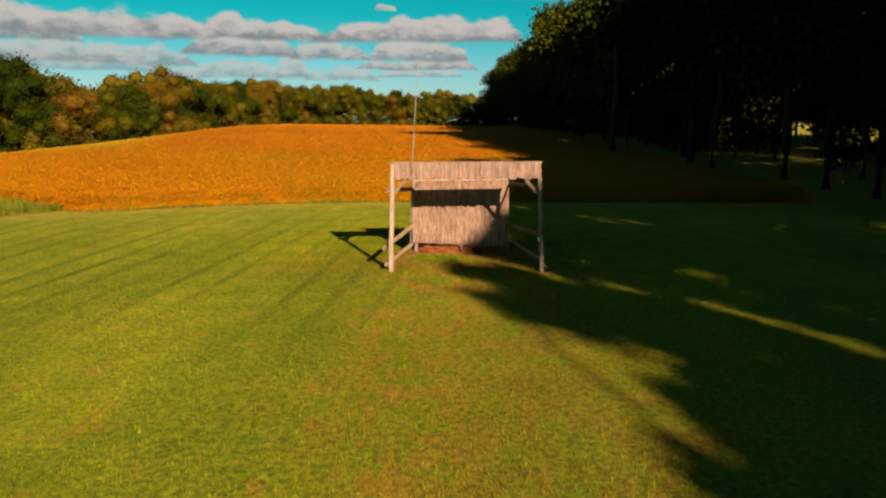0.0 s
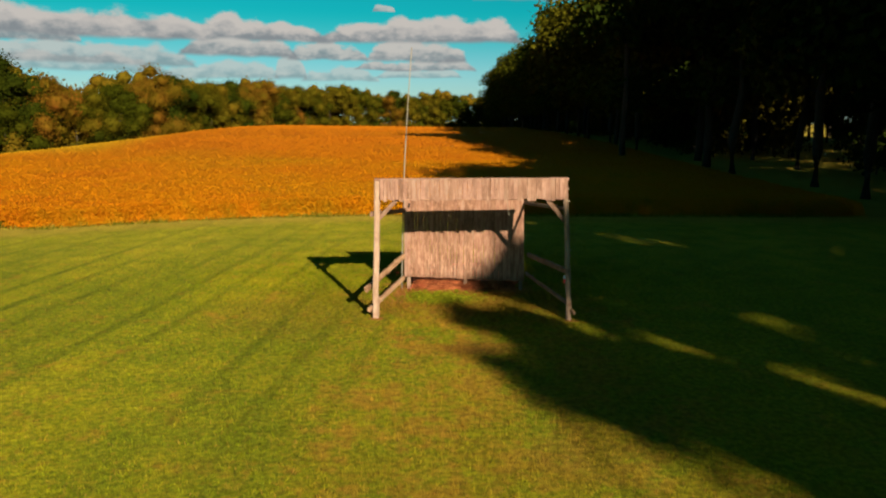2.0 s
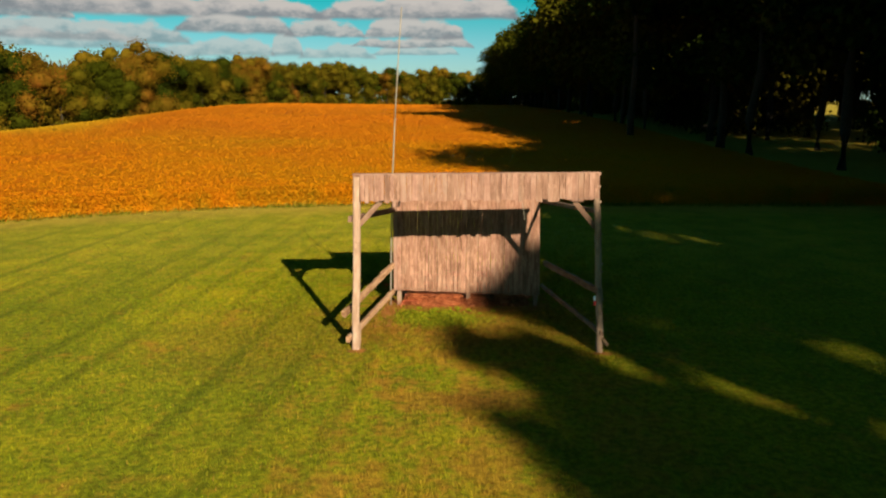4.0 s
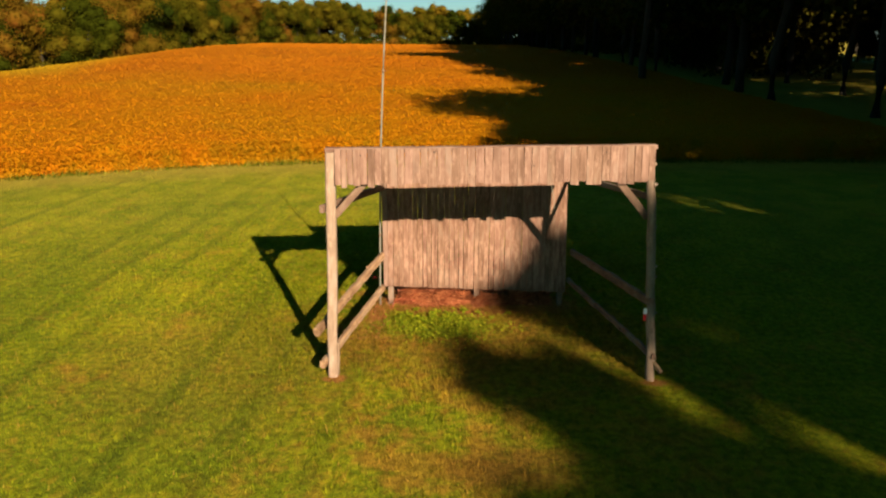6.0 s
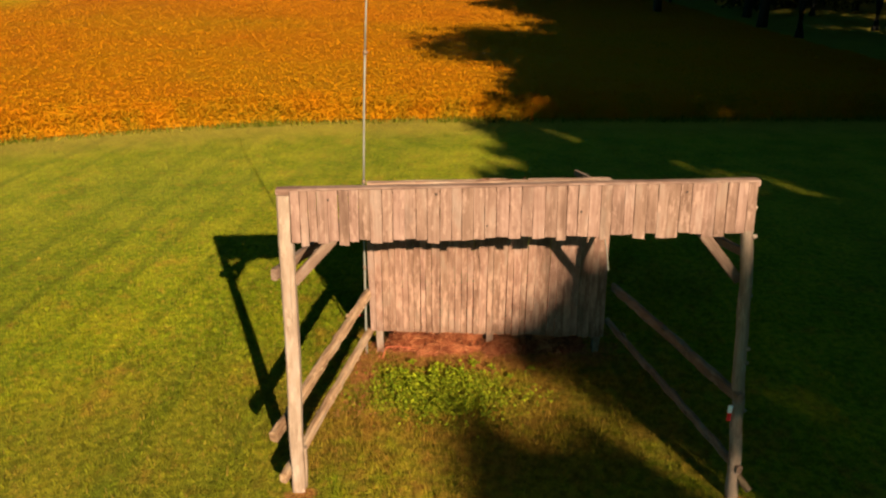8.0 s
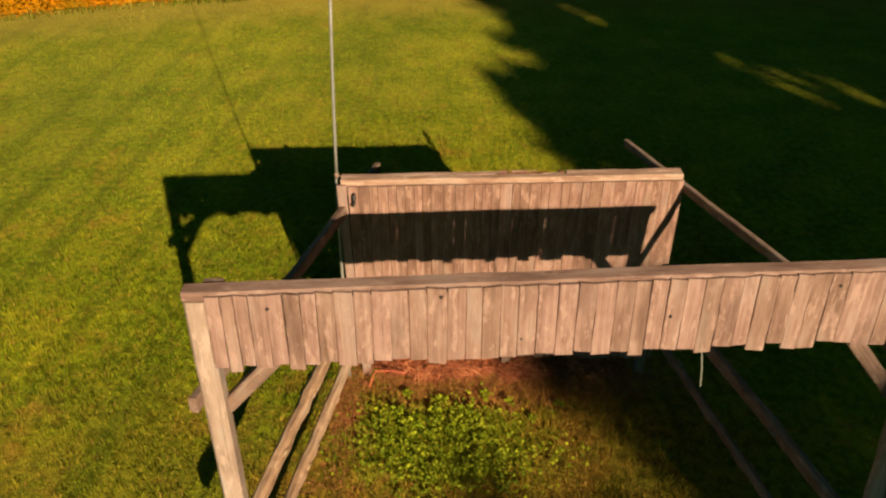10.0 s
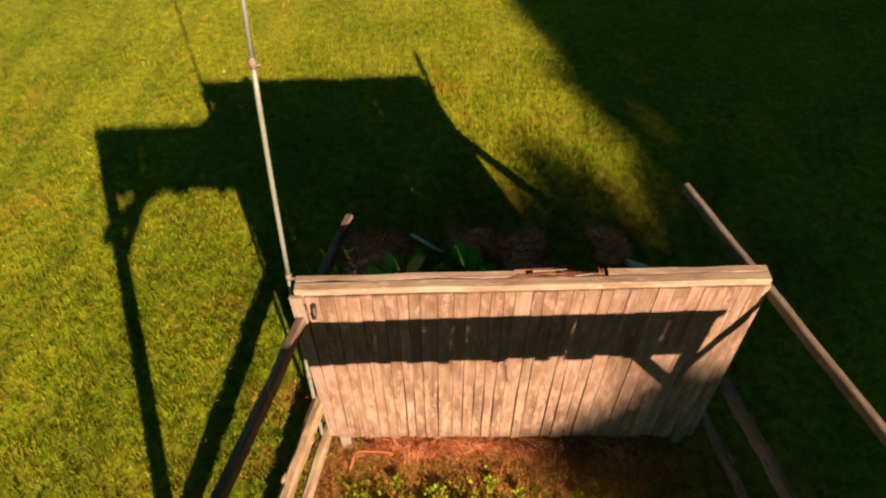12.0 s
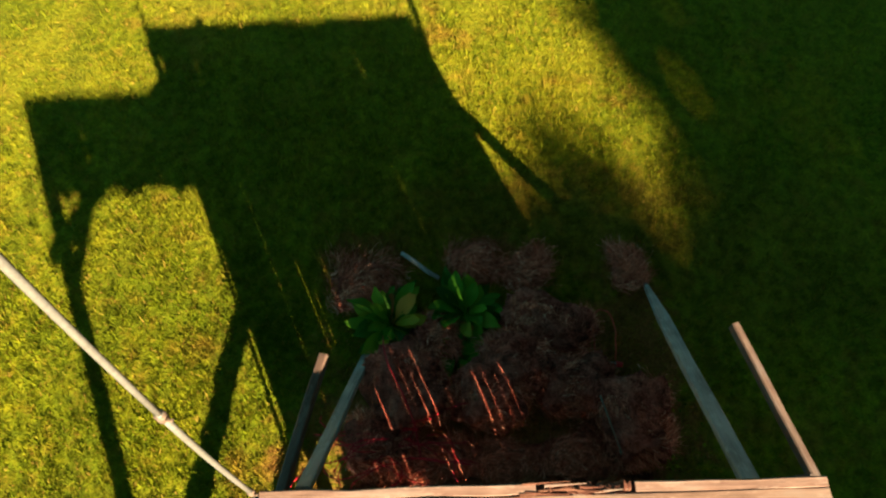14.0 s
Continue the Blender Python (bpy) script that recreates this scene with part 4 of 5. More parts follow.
        stem = [Vector((0, 0, -0.3)), Vector((0.05, 0.02, 4.0)), Vector((-0.06, 0.08, 7.5)), Vector((0.02, -0.05, 10.0)), Vector((0.0, 0.0, 11.3))]
        trunk = part("trunk", tube(stem, [0.24, 0.20, 0.16, 0.09, 0.03], 8), bark, tree, rounded=True)
        rel = np.array([(e.x - tx, e.y - ty, e.z) for e in ends])
        for e in rel[:: max(1, len(rel) // 14)]:
            e = Vector(e)
            foot = Vector((0, 0, min(10.8, max(3.5, e.z - 0.5 * e.xy.length - 0.4))))
            part("limb", tube([foot, foot.lerp(e, 0.5) + Vector((0, 0, -0.08)), e], [0.06, 0.045, 0.015], 5), bark, trunk)
        n = 105 * len(rel)
        at = np.repeat(rel, 105, axis=0) + unit(rs.normal(size=(n, 3))) * (0.36 * rs.rand(n) ** 0.5 * (1 + 0.3 * rs.normal(size=n)))[:, None]
        way = unit(rs.normal(size=(n, 3)))
        v, f = cards(at, way, unit(np.cross(way, rs.normal(size=(n, 3)))), rs.uniform(0.16, 0.30, n), 0.75)
        linked("crown", mesh_from("crown", v, f), shaded_forest_leaf, tree)


build_trees()
build_front_rank()


# ---- the timber target frame ----
def ragged_board(length, wide, thick, rng, chip=0.0):
    """One upright board along z from its lower end, its corners worn and its foot sawn a little askew."""
    bm = bar(length, wide, thick, rng, steps=6, wobble=0.0010, edge=0.003, ends=rng.uniform(-chip, chip))
    return bm


def build_frame():
    frame_thing = thing("shooting_stand", 0.5, 17.0, 0.0, "open weathered timber shooting stand with boarded header and back wall", "shooting stand")
    rng = random.Random(5)
    # front posts: a sawn one and a barked round one, both leaning back a little
    lt, lb = (-1.092, 16.145, 2.424), (-1.142, 15.965, -0.15)
    member("post", lb, lt, 0.10, 0.095, post_wood, frame_thing, "squared pale timber post", steps=8, wobble=0.003, edge=0.012)
    rt, rb = (2.225, 16.255, 2.44), (2.305, 15.80, -0.10)
    member("post", rb, rt, 0.098, 0.092, post_wood, frame_thing, "rough round-backed timber post", steps=14, wobble=0.006, sides=9, taper=0.92)
    member("post_splice", (-1.108, 16.01, -0.15), (-1.095, 16.035, 0.36), 0.06, 0.05, post_wood, frame_thing, "short stub beside the post foot", steps=3, wobble=0.004)
    # snags left where limbs were cut from the round post
    for z, long in ((2.29, 0.02), (2.08, 0.03), (1.64, 0.025), (1.23, 0.03), (1.12, 0.025), (0.74, 0.03)):
        f = (z + 0.10) / 2.54
        q = Vector(rb).lerp(Vector(rt), f) + Vector((0.036, -0.01, 0))
        part("snag", tube([q, q + Vector((long * 0.6, -0.005, 0.004)), q + Vector((long, -0.008, 0.01))], [0.024, 0.018, 0.009], 7), post_wood, frame_thing, "", Matrix.Identity(4), rounded=True)
    # header beam and its boards
    header = member("header", (-1.145, 16.147, 2.447), (2.285, 16.262, 2.467), 0.088, 0.050, board_wood, frame_thing, "long flat beam on the posts", roll=0.0, steps=16, wobble=0.002, ragged=0.03, edge=0.010)
    x, right = -1.046, 2.265
    narrow = 3
    while x < right - 0.03:
        w = min(rng.choice((0.072, 0.077, 0.081, 0.086)) * rng.uniform(0.94, 1.06) * (0.78 if narrow > 0 else 1.0), right - x)
        narrow -= 1
        foot = 2.095 + rng.choice((-0.022, -0.012, -0.004, 0.0, 0.004, 0.010, 0.016)) + 0.02 * (x + 1.0) / 3.2 - (0.012 if narrow > 0 else 0.0)
        top = 2.466 + 0.020 * (x + 1.0) / 3.2
        gap = 0.0022 if rng.random() < 0.9 else 0.0048
        y = 16.099 + 0.115 * (x + 1.0) / 3.2 + rng.gauss(0, 0.0022)
        part("board", ragged_board(top - foot, w - gap, 0.02, rng, 0.008), board_wood, header, "", along((x + w / 2, y - 0.05, foot), (x + w / 2 + rng.gauss(0, 0.002), y, top)))
        x += w
    # cleats behind the header, and corner braces
    for cx in (-1.03, 1.02, 1.93):
        member("cleat", (cx, 16.20 + 0.034 * (cx + 1.1), 2.14), (cx, 16.215 + 0.034 * (cx + 1.1), 2.46), 0.09, 0.03, rail_wood, frame_thing)
    member("brace", (-1.07, 16.13, 1.76), (-0.70, 16.16, 2.16), 0.075, 0.045, rail_wood, frame_thing, steps=2)
    member("brace", (2.235, 16.20, 1.72), (1.83, 16.24, 2.20), 0.075, 0.045, rail_wood, frame_thing, steps=2)
    # side rails, west and east: upper, middle, lower
    west = (((-1.195, 16.05, 1.85), (-0.50, 18.83, 1.61), 0.045, 0.085, "sawn"), ((-1.29, 15.95, 0.52), (-0.715, 18.16, 0.725), 0.075, 0.100, "slab"), ((-1.235, 15.90, 0.16), (-0.735, 18.16, 0.25), 0.070, 0.090, "slab"))
    east = (((2.25, 16.20, 1.94), (1.505, 18.88, 1.785), 0.036, 0.066, "sawn"), ((2.27, 15.90, 0.865), (1.85, 18.16, 0.745), 0.060, 0.098, "slab"), ((2.31, 15.80, 0.285), (1.81, 18.16, 0.345), 0.050, 0.072, "slab"))
    for rails, mat in ((west, slab_wood), (east, rail_wood)):
        for a, b, w, d, kind in rails:
            if kind == "sawn":
                member("side_rail", a, b, w, d, rail_wood, frame_thing, "sawn rail", steps=12, wobble=0.002)
                continue
            rail = member("side_rail", a, b, w, d, mat, frame_thing, "rough bark-edged slab rail", steps=22, wobble=0.003, edge=0.020, ragged=0.05)
            # knots and torn bark along the edges
            for f in (0.16, 0.33, 0.47, 0.61, 0.78, 0.9):
                f += rng.uniform(-0.05, 0.05)
                q = Vector(a).lerp(Vector(b), f) + Vector((rng.choice((-1, 1)) * w * 0.5, 0, rng.uniform(-0.3, 0.5) * d))
                way = (Vector(b) - Vector(a)).normalized()
                part("knot", tube([q - way * 0.035, q - way * 0.012, q + way * 0.014, q + way * 0.04], [0.004, rng.uniform(0.010, 0.017), rng.uniform(0.009, 0.016), 0.004], 7), mat, rail, "", Matrix.Identity(4), rounded=True)
    # lower end of the east rail beyond the post, and the block that packs the west post's foot
    member("rail_end", (2.30, 15.86, 0.23), (2.385, 15.74, 0.14), 0.05, 0.045, slab_wood, frame_thing, steps=3, ragged=0.08, edge=0.012)
    # back wall: posts, ledgers, boards, rotten cap
    for px in (-0.63, 0.55, 1.70):
        member("back_post", (px, 18.135, -0.2), (px + (0.0 if px < 1 else -0.05), 18.135, 1.87), 0.075, 0.075, rail_wood, frame_thing, steps=4, wobble=0.004)
    wall = member("back_wall", (-0.69, 18.092, 1.835), (1.71, 18.09, 1.855), 0.035, 0.09, rail_wood, frame_thing, "boarded back wall of upright boards", steps=5, wobble=0.002, roll=0)
    member("ledger", (-0.69, 18.10, 0.50), (1.76, 18.10, 0.45), 0.035, 0.09, rail_wood, wall)
    edges = [-0.655]
    while edges[-1] < 1.75:
        edges.append(min(edges[-1] + rng.choice((0.060, 0.067, 0.073, 0.084)) * rng.uniform(0.95, 1.05), 1.765))
    for i, (x0, x1) in enumerate(zip(edges, edges[1:])):
        if x1 - x0 < 0.03:
            continue
        gap = rng.uniform(0.009, 0.0105) if -0.28 < x0 < 1.05 and i % 7 in (0, 2, 5) else rng.choice((0.001, 0.002, 0.003))
        c = (x0 + x1) / 2
        top = c if c < 1.2 else c - 0.05 * (c - 1.2) / 0.55
        foot, head = 0.270 - 0.04 * c + rng.gauss(0, 0.006), 1.877 + 0.0125 * c
        plank = ragged_board(head - foot, x1 - x0 - gap, 0.014, rng, 0.005)
        for v in plank.verts:
            # the joint opens only towards the foot
            if v.co.z > 0.44 * (head - foot):
                v.co.x *= 1 + (gap - 0.0012) / (x1 - x0 - gap)
        part("board", plank, wall_wood, wall, "", along((c + rng.gauss(0, 0.0012), 18.058 + rng.gauss(0, 0.003), foot), (top, 18.062 + rng.gauss(0, 0.003), head)))
    # short end board that hangs askew on the west corner
    part("end_board", bar(1.60, 0.065, 0.02, rng, steps=2, edge=0.003), board_wood, wall, "loose board at the corner", along((-0.685, 18.075, 0.29), (-0.695, 18.05, 1.80)))
    member("cap", (-0.70, 18.090, 1.897), (1.70, 18.084, 1.927), 0.056, 0.045, cap_wood, wall, "flat cap board", steps=10, wobble=0.002)
    member("cap", (-0.70, 18.1435, 1.896), (0.47, 18.141, 1.910), 0.048, 0.043, cap_wood, wall, "flat cap board", steps=6, wobble=0.0025)
    member("cap", (0.89, 18.139, 1.916), (1.70, 18.134, 1.926), 0.048, 0.043, cap_wood, wall, "flat cap board", steps=5, wobble=0.0025)
    member("cap", (0.468, 18.138, 1.902), (0.892, 18.136, 1.907), 0.046, 0.04, rot_wood, wall, "rotten splintered length of cap", steps=34, wobble=0.006, ragged=0.22, edge=0.012)
    # iron hook at the west corner
    part("hook", tube([(-0.615, 18.055, 1.815), (-0.612, 18.03, 1.812), (-0.608, 18.012, 1.79), (-0.612, 18.012, 1.755), (-0.622, 18.024, 1.735), (-0.628, 18.040, 1.75)], [0.013, 0.013, 0.012, 0.011, 0.010, 0.008], 7), rusty_nail, wall, "small dark iron hook", Matrix.Identity(4))
    for i in range(20):
        sx, sy = rng.uniform(0.36, 0.84), 18.132 + rng.uniform(-0.03, 0.028)
        member("splinter", (sx, sy, 1.929 + rng.uniform(0, 0.005)), (sx + rng.uniform(0.06, 0.22), sy + rng.uniform(-0.012, 0.012), 1.932 + rng.uniform(0, 0.005)), rng.uniform(0.006, 0.018), 0.005, rot_wood if i % 4 else cap_wood, wall, rng=rng, taper=0.25)
    # sloping props behind the wall
    member("prop", (-0.45, 19.30, -0.05), (-0.585, 18.20, 1.55), 0.072, 0.04, grey_wood, frame_thing, "grey weathered prop", steps=3, wobble=0.002)
    stake = bar(2.25, 0.088, 0.045, rng, steps=4, wobble=0.002)
    for v in stake.verts:
        if v.co.z < 0.01:
            v.co.x *= 0.25
            v.co.z -= 0.10
    part("prop", stake, grey_wood, frame_thing, "grey prop with a pointed foot", along((1.66, 19.74, 0.03), (1.505, 18.20, 1.60)))
    # a bare wire that hangs from the header
    part("hanging_wire", tube([(1.19, 16.17, 2.16), (1.195, 16.155, 2.06), (1.215, 16.15, 1.96), (1.235, 16.15, 1.83)], 0.004, 6), galvanised, frame_thing, "thin pale hanging wire", Matrix.Identity(4))
    # nail heads on the header
    for nx, nz in ((-0.03, 2.43), (1.0, 2.29), (-0.78, 2.40), (0.33, 2.20), (1.75, 2.42)):
        bm = bmesh.new()
        bmesh.ops.create_cone(bm, cap_ends=True, segments=8, radius1=0.009, radius2=0.006, depth=0.008)
        part("nail", bm, rusty_nail, frame_thing, "", Matrix.Translation((nx, 16.083 + 0.036 * (nx + 1.0) - 0.125 * (2.47 - nz), nz)) @ Matrix.Rotation(radians(90), 4, "X"))
    return frame_thing


build_frame()


# ---- mast ----
def build_mast():
    mast = thing("antenna_mast", -0.785, 18.06, 0.0, "thin pale grey metal pole standing beside the back wall", "pole")
    foot, top = Vector((-0.777, 18.07, -0.1)), Vector((-0.567, 18.416, 4.92))

    def at(f):
        p = foot.lerp(top, f)
        p.x -= 0.047 * math.sin(math.pi * f)
        p.y -= 0.047 * math.sin(math.pi * f)
        return p - mast.location

    part("lower_tube", tube([at(i / 20) for i in range(0, 9)], 0.0128, 10), galvanised, mast, rounded=True)
    part("middle_tube", tube([at(i / 20) for i in range(8, 14)], 0.0112, 10), galvanised, mast, rounded=True)
    part("upper_tube", tube([at(i / 20) for i in range(13, 21)], 0.0094, 10), galvanised, mast, rounded=True)
    for f in (0.22, 0.4, 0.645):
        bm = tube([at(f - 0.004), at(f + 0.004)], 0.0165, 10)
        ring = part("clamp", bm, clamp_metal, mast, "small rusty hose clamp", rounded=True)
        c = at(f)
        part("screw", tube([c + Vector((0.014, -0.012, 0)), c + Vector((0.034, -0.012, 0.002))], 0.005, 6), clamp_metal, ring)
    return mast


build_mast()


# ---- rotting bales behind the wall ----
def build_bale(x, y, sx, sy, sz, turn, seed, strewn=False, body=straw, bits=lightened_straw_bits):
    bale = thing("straw_bale", x, y, 0.0, "collapsed rotting reddish-brown straw bale on bare earth", "straw bale", "bales behind the wall")
    bale.rotation_euler.z = turn
    bm = bmesh.new()
    bmesh.ops.create_icosphere(bm, subdivisions=4, radius=1.0)
    for v in bm.verts:
        c = v.co
        c = Vector([math.copysign(abs(q) ** 0.6, q) for q in c])
        n = noise.noise(c * 1.5 + Vector((seed, 0, 0))) * 0.34 + noise.noise(c * 3.6 + Vector((0, seed, 0))) * 0.26 + noise.noise(c * 9 + Vector((0, 0, seed))) * 0.14
        c *= 1 + n
        v.co = Vector((c.x * sx / 2, c.y * sy / 2, max(-0.03, (c.z + 0.75) * sz * 0.55)))
    part("body", bm, body, bale, rounded=True)
    # hair-like loose straw, combed over the lump in bent wisps
    rs = np.random.RandomState(int(seed * 10) + 1)
    n = 4200 if strewn else 7500
    out = unit(rs.normal(size=(n, 3)) * np.array((1, 1, 0.9)))
    out[:, 2] = np.abs(out[:, 2])
    box = np.sign(out) * np.abs(out) ** 0.65
    reach = rs.uniform(0.4, 1.6, (n, 1)) if strewn else rs.uniform(0.90, 1.08, (n, 1))
    p = box * np.array((sx * 0.5, sy * 0.5, sz * 0.85)) * reach
    if strewn:
        p[:, 2] = np.clip(1.5 - reach[:, 0], 0.15, 1.0) * sz * rs.uniform(0.5, 1.1, n) + 0.015
    swirl = np.sin(p[:, 0] * 9 + seed) + np.cos(p[:, 1] * 11 - seed) + rs.normal(0, 0.55, n)
    way = np.stack([np.cos(swirl), np.sin(swirl), rs.normal(0, 0.25, n)], 1)
    way = unit(way - out * (way * out).sum(1)[:, None] * (0.3 if strewn else 0.86))
    side = unit(np.cross(way, out + 0.5 * rs.normal(size=(n, 3))))
    long = rs.uniform(0.05, 0.13, n)
    v1, f1 = cards(p, way, side, long, 0.042)
    bent = unit(way + rs.normal(0, 0.45, (n, 3)) - out * 0.25)
    v2, f2 = cards(p + way * (long * 0.8)[:, None], bent, side, long * 0.8, 0.042)
    linked("loose_straw", mesh_from("loose_straw", np.concatenate([v1, v2]), np.concatenate([f1, f2 + len(v1)])), bits, bale, "loose straw ends")
    return bale


for i, (x, y, sx, sy, sz, turn) in enumerate(((-0.16, 19.00, 0.52, 0.52, 0.34, 0.3), (0.42, 18.93, 0.46, 0.40, 0.34, -0.1), (0.62, 19.14, 0.52, 0.42, 0.32, 0.2), (0.88, 19.44, 0.60, 0.36, 0.27, -0.35), (-0.36, 18.62, 0.42, 0.35, 0.28, 0.1), (1.40, 18.74, 0.46, 0.56, 0.36, 0.1),
                                           (1.02, 19.00, 0.50, 0.42, 0.26, 0.0), (0.02, 18.46, 0.60, 0.36, 0.10, 0.1), (0.56, 18.44, 0.60, 0.30, 0.08, -0.1), (1.02, 18.48, 0.5, 0.34, 0.10, 0.2), (0.05, 19.38, 0.30, 0.25, 0.19, 0.4))):
    build_bale(x, y, sx, sy, sz, turn, 1.7 + i * 3.3)
for i, (x, y, s) in enumerate(((-0.49, 19.82, 0.40), (0.36, 19.98, 0.30), (0.75, 19.90, 0.26), (1.54, 19.88, 0.24))):
    b = build_bale(x, y, s, s * 0.85, 0.055, 0.5 * i, 40.3 + i, True)
    tagged(b, "flat heap of dead reddish straw strewn on the grass", "straw heap", "straw heaps on the grass")


def build_twine():
    twine = thing("baling_twine", -0.2, 18.6, 0.0, "tangle of red plastic baling twine over the rotting bales", "twine")
    rng = random.Random(12)
    for i in range(24):
        a = Vector((rng.uniform(-0.36, 0.2), rng.uniform(-0.16, 0.14), rng.uniform(0.20, 0.30)))
        pts = [a]
        heading = rng.uniform(-0.6, 0.6) + (math.pi if rng.random() < 0.5 else 0)
        for j in range(8):
            heading += rng.uniform(-0.6, 0.6)
            pts.append(pts[-1] + Vector((math.cos(heading) * 0.06, math.sin(heading) * 0.04, rng.uniform(-0.02, 0.02))))
        part("strand", tube(pts, 0.004, 5), red_twine, twine)
    part("strand", tube([(-0.12, 0.78, 0.16), (-0.11, 0.66, 0.30), (-0.07, 0.5, 0.39), (0.03, 0.3, 0.40), (0.1, 0.12, 0.30), (0.14, -0.1, 0.22)], 0.005, 5), red_twine, twine)


build_twine()


def build_cord():
    cord = thing("orange_cord", 1.29, 19.38, 0.0, "loop of orange cord lying in the grass behind the wall", "cord")
    pts = []
    for i in range(25):
        a = math.pi * (-0.15 + 1.3 * i / 24)
        pts.append((0.085 * math.cos(a), 0.02 + 0.16 * math.sin(a), 0.06 + 0.01 * math.sin(i)))
    pts = [(0.06, -0.20, 0.05), (0.075, -0.12, 0.05)] + pts + [(-0.08, -0.12, 0.05), (-0.05, -0.26, 0.04)]
    part("loop", tube(pts, 0.006, 6), orange_cord, cord, rounded=True)
    handle = part("handle", tube([(-0.16, -0.22, 0.06), (0.06, -0.24, 0.07)], 0.02, 8), dull_plastic, cord, "dirty white plastic handle", rounded=True)
    part("end_cap", tube([(0.055, -0.24, 0.07), (0.10, -0.245, 0.07)], 0.022, 8), red_tag, handle, "faded red end", rounded=True)


build_cord()
rod = thing("steel_rod", 1.2, 19.0, 0.0, "thin grey steel rod leaning across the rotting bales", "rod")
part("shaft", tube([(-0.07, 0.16, 0.14), (-0.03, -0.16, 0.27), (0.02, -0.50, 0.40)], 0.007, 8), clamp_metal, rod, rounded=True)
part("tip", tube([(0.02, -0.50, 0.39), (0.025, -0.53, 0.392)], 0.010, 8), clamp_metal, rod, rounded=True)
stick = thing("wooden_stick", -0.06, 19.95, 0.0, "short grey weathered stick lying in the grass behind the wall", "stick")
part("shaft", bar(0.36, 0.036, 0.032, random.Random(3), steps=3, wobble=0.004, sides=8), grey_wood, stick, "", along((-0.19, 20.06, 0.06), (0.10, 19.83, 0.08)), rounded=True)
part("cut_end", bar(0.006, 0.032, 0.028, random.Random(3), sides=8), post_wood, stick, "pale cut end", along((-0.194, 20.063, 0.06), (-0.19, 20.06, 0.06)))


# ---- plants ----
def build_dock(x, y, seed, count, size, label, mat=dock_leaf):
    dock = thing("dock_plant", x, y, base_z(x, y), label, "plant", "plants behind the wall")
    rng = random.Random(seed)
    for i in range(count):
        a = i * 2.4 + rng.uniform(-0.3, 0.3)
        rise = rng.uniform(0.05, 1.35)
        long = size * rng.uniform(0.55, 1.0)
        wide = long * rng.uniform(0.21, 0.30)
        bm = bmesh.new()
        rows = []
        for s in range(7):
            f = s / 6
            bend = rise - 1.3 * f * f
            r = long * (0.06 + math.cos(rise * 0.85)) * (f - 0.08 * f * f)
            z = 0.03 + long * (math.sin(rise) * f - 0.38 * f * f)
            w = wide * 0.5 * (0.10, 0.14, 0.75, 1.0, 0.95, 0.62, 0.04)[s]
            wave = 0.012 * math.sin(s * 2.3 + i)
            rows.append([bm.verts.new((r, -w, z + w * 0.35 + wave)), bm.verts.new((r, 0, z)), bm.verts.new((r, w, z + w * 0.35 - wave))])
        for lo, hi in zip(rows, rows[1:]):
            for j in range(2):
                bm.faces.new((lo[j], hi[j], hi[j + 1], lo[j + 1]))
        leaf = part("leaf", bm, mat, dock, rounded=True)
        leaf.rotation_euler = (rng.uniform(-0.6, 0.6), 0, a)
    return dock


build_dock(-0.27, 19.50, 1, 54, 0.44, "broad-leaved green dock plant in a rosette by the straw")
build_dock(0.27, 19.56, 2, 66, 0.46, "dense dark green dock plant by the straw")
build_dock(0.20, 19.25, 5, 48, 0.28, "small green dock plant among the straw")
for i, (x, y, s) in enumerate(((-0.35, 17.55, 0.15), (0.0, 17.66, 0.13), (0.2, 17.55, 0.16), (0.55, 17.62, 0.11), (-0.1, 17.3, 0.13), (1.55, 18.3, 0.14), (-0.22, 17.42, 0.14), (0.12, 17.38, 0.14), (-0.42, 17.25, 0.12), (0.36, 17.7, 0.14), (-0.05, 17.5, 0.16),
                               (0.72, 17.45, 0.10), (0.95, 17.6, 0.12), (-0.28, 17.72, 0.13), (0.28, 17.28, 0.12), (1.62, 18.75, 0.13), (1.66, 18.45, 0.12))):
    y += 0.12 if y < 18 else 0.0
    build_dock(x, y, 20 + i, 16, s * 0.62, "low yellow-green weed in front of the back wall", weed_leaf)


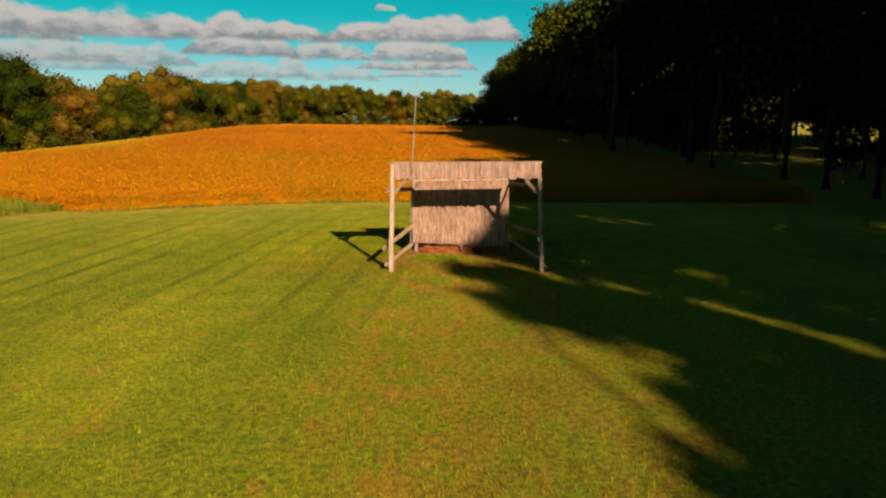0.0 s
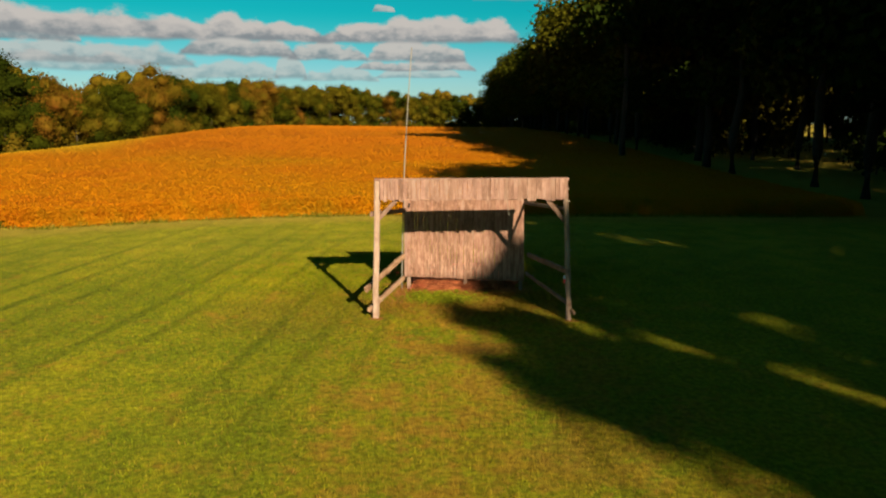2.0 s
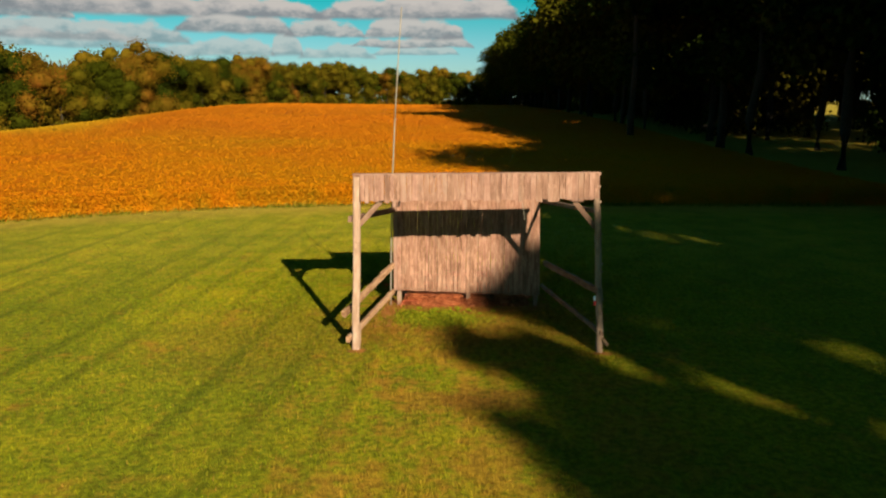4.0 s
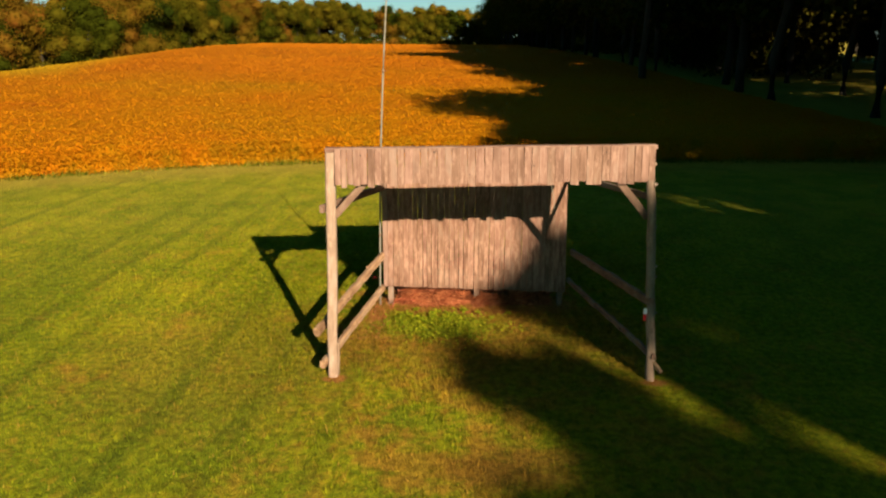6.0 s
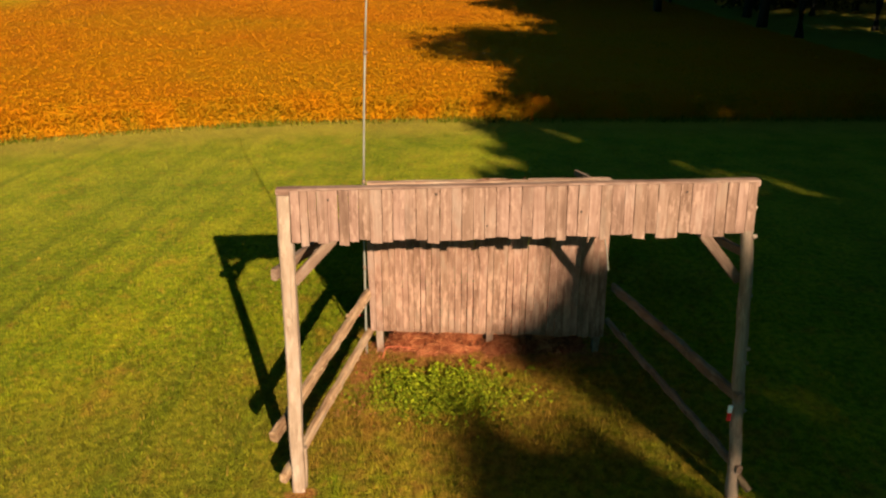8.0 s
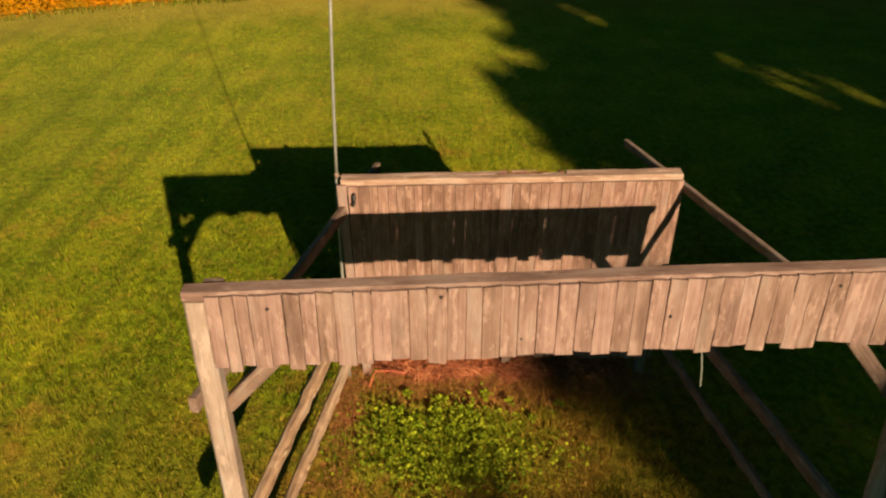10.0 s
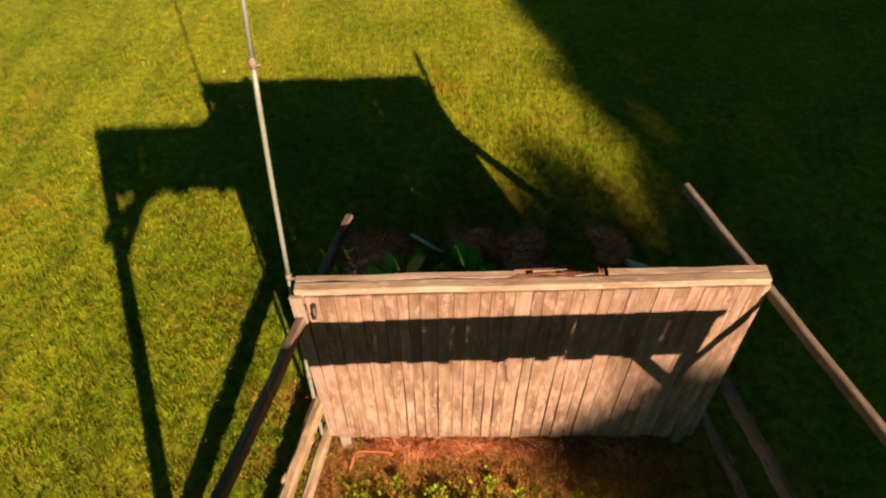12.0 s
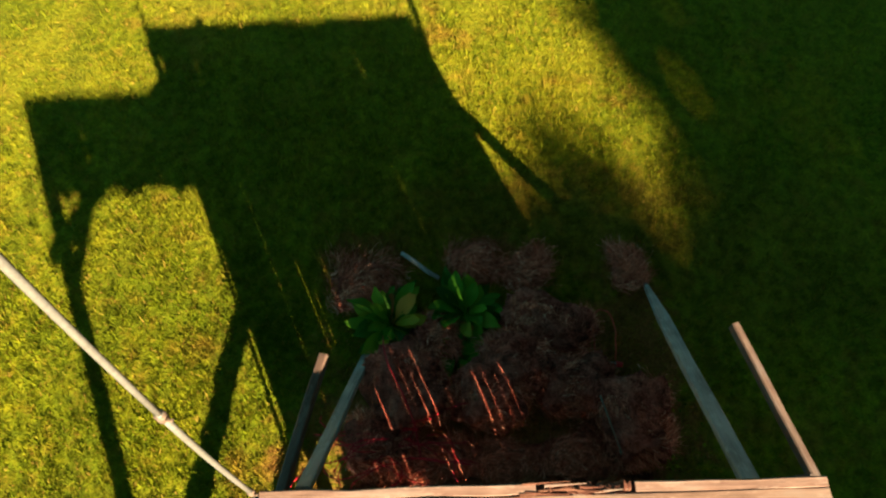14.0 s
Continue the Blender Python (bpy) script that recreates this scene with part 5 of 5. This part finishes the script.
def build_clover():
    """Low clover and moss that has spread before the back wall."""
    rs = np.random.RandomState(51)
    spots = ((-0.35, 17.55, 0.22, 0.10), (0.0, 17.62, 0.20, 0.09), (-0.05, 17.25, 0.34, 0.18), (0.30, 17.40, 0.22, 0.14), (-0.30, 17.05, 0.26, 0.16), (0.25, 16.95, 0.28, 0.16), (1.62, 18.75, 0.12, 0.2), (0.75, 17.2, 0.20, 0.12))
    pick = rs.choice(len(spots), 2300, p=np.array([0.12, 0.12, 0.24, 0.13, 0.14, 0.13, 0.04, 0.08]))
    at = np.array(spots)[pick]
    n = len(at)
    x, y = at[:, 0] + rs.normal(size=n) * at[:, 2], at[:, 1] + rs.normal(size=n) * at[:, 3]
    keep = np.sin(x * 19 + np.sin(y * 13) * 2) * np.sin(y * 17 + np.sin(x * 11) * 2) > -0.25
    x, y = x[keep], y[keep]
    n = len(x)
    turn = rs.uniform(0, math.tau, n)
    way = unit(np.stack([np.cos(turn), np.sin(turn), rs.normal(0.15, 0.25, n)], 1))
    side = unit(np.cross(way, unit(rs.normal(size=(n, 3)) * 0.3 + np.array((0.15, -0.45, 1)))))
    v, f = cards(np.stack([x, y, ground_height(x, y) + rs.uniform(0.025, 0.07, n)], 1), way, side, rs.uniform(0.016, 0.034, n), 0.9)
    return tagged(linked("clover_patch", mesh_from("clover_patch", v, f), clover_leaf), "low yellow-green clover spreading over worn earth", "clover", kind="stuff")


build_clover()


def build_tag(x, y, z):
    tag = thing("target_clip", x, y, z, "small white and red plastic clip fixed to the post", "clip", "clips on the posts")
    part("white_end", bar(0.06, 0.035, 0.02, random.Random(1)), white_tag, tag, "white plastic end", Matrix.Translation((x, y, z + 0.01)))
    part("red_end", bar(0.07, 0.03, 0.02, random.Random(2)), red_tag, tag, "red plastic end", Matrix.Translation((x, y, z - 0.062)))


build_tag(2.215, 15.93, 0.72)


def build_litter():
    """Loose reddish straw spilled under and before the wall."""
    rs = np.random.RandomState(77)
    n = 14000
    x = rs.uniform(-0.85, 1.95, n)
    y = np.where(rs.rand(n) < 0.45, 18.06 + rs.normal(0, 0.07, n), rs.uniform(17.9, 19.5, n))
    strayed = rs.rand(n) < 0.14
    x = np.where(strayed, -0.80 + rs.normal(0, 0.14, n), x)
    y = np.where(strayed, rs.uniform(16.9, 18.0, n), y)
    z = ground_height(x, y) + 0.012 + 0.10 * np.exp(-((y - 18.1) / 0.11) ** 2) * rs.rand(n)
    turn = rs.uniform(0, math.tau, n)
    way = unit(np.stack([np.cos(turn), np.sin(turn), rs.normal(0, 0.22, n)], 1))
    side = unit(np.cross(way, unit(rs.normal(size=(n, 3)) * 0.4 + np.array((0, -0.4, 1)))))
    v, f = cards(np.stack([x, y, z], 1), way, side, rs.uniform(0.02, 0.07, n), 0.04)
    return tagged(linked("straw_litter", mesh_from("straw_litter", v, f), red_bits), "loose orange-brown straw strewn under the back wall", "straw", kind="stuff")


build_litter()
strip = thing("plastic_strip", -0.44, 18.03, 0.0, "bent orange-red plastic strip in the straw under the back wall", "plastic strip")
part("band", tube([(-0.16, -0.10, 0.03), (-0.13, -0.02, 0.09), (-0.10, 0.0, 0.115), (0.02, -0.005, 0.12), (0.10, -0.012, 0.11), (0.14, -0.02, 0.10)], 0.006, 6), faded_plastic, strip, rounded=True)
for i, (x, s) in enumerate(((-0.25, 0.55), (0.22, 0.6), (0.75, 0.55), (1.25, 0.55))):
    b = build_bale(x, 18.22, s, 0.26, 0.15, 0.1 * i - 0.1, 60.3 + i * 2.1, False, red_straw, red_bits)
    tagged(b, "low ridge of orange straw spilled under the back wall", "straw heap", "straw ridges under the wall")
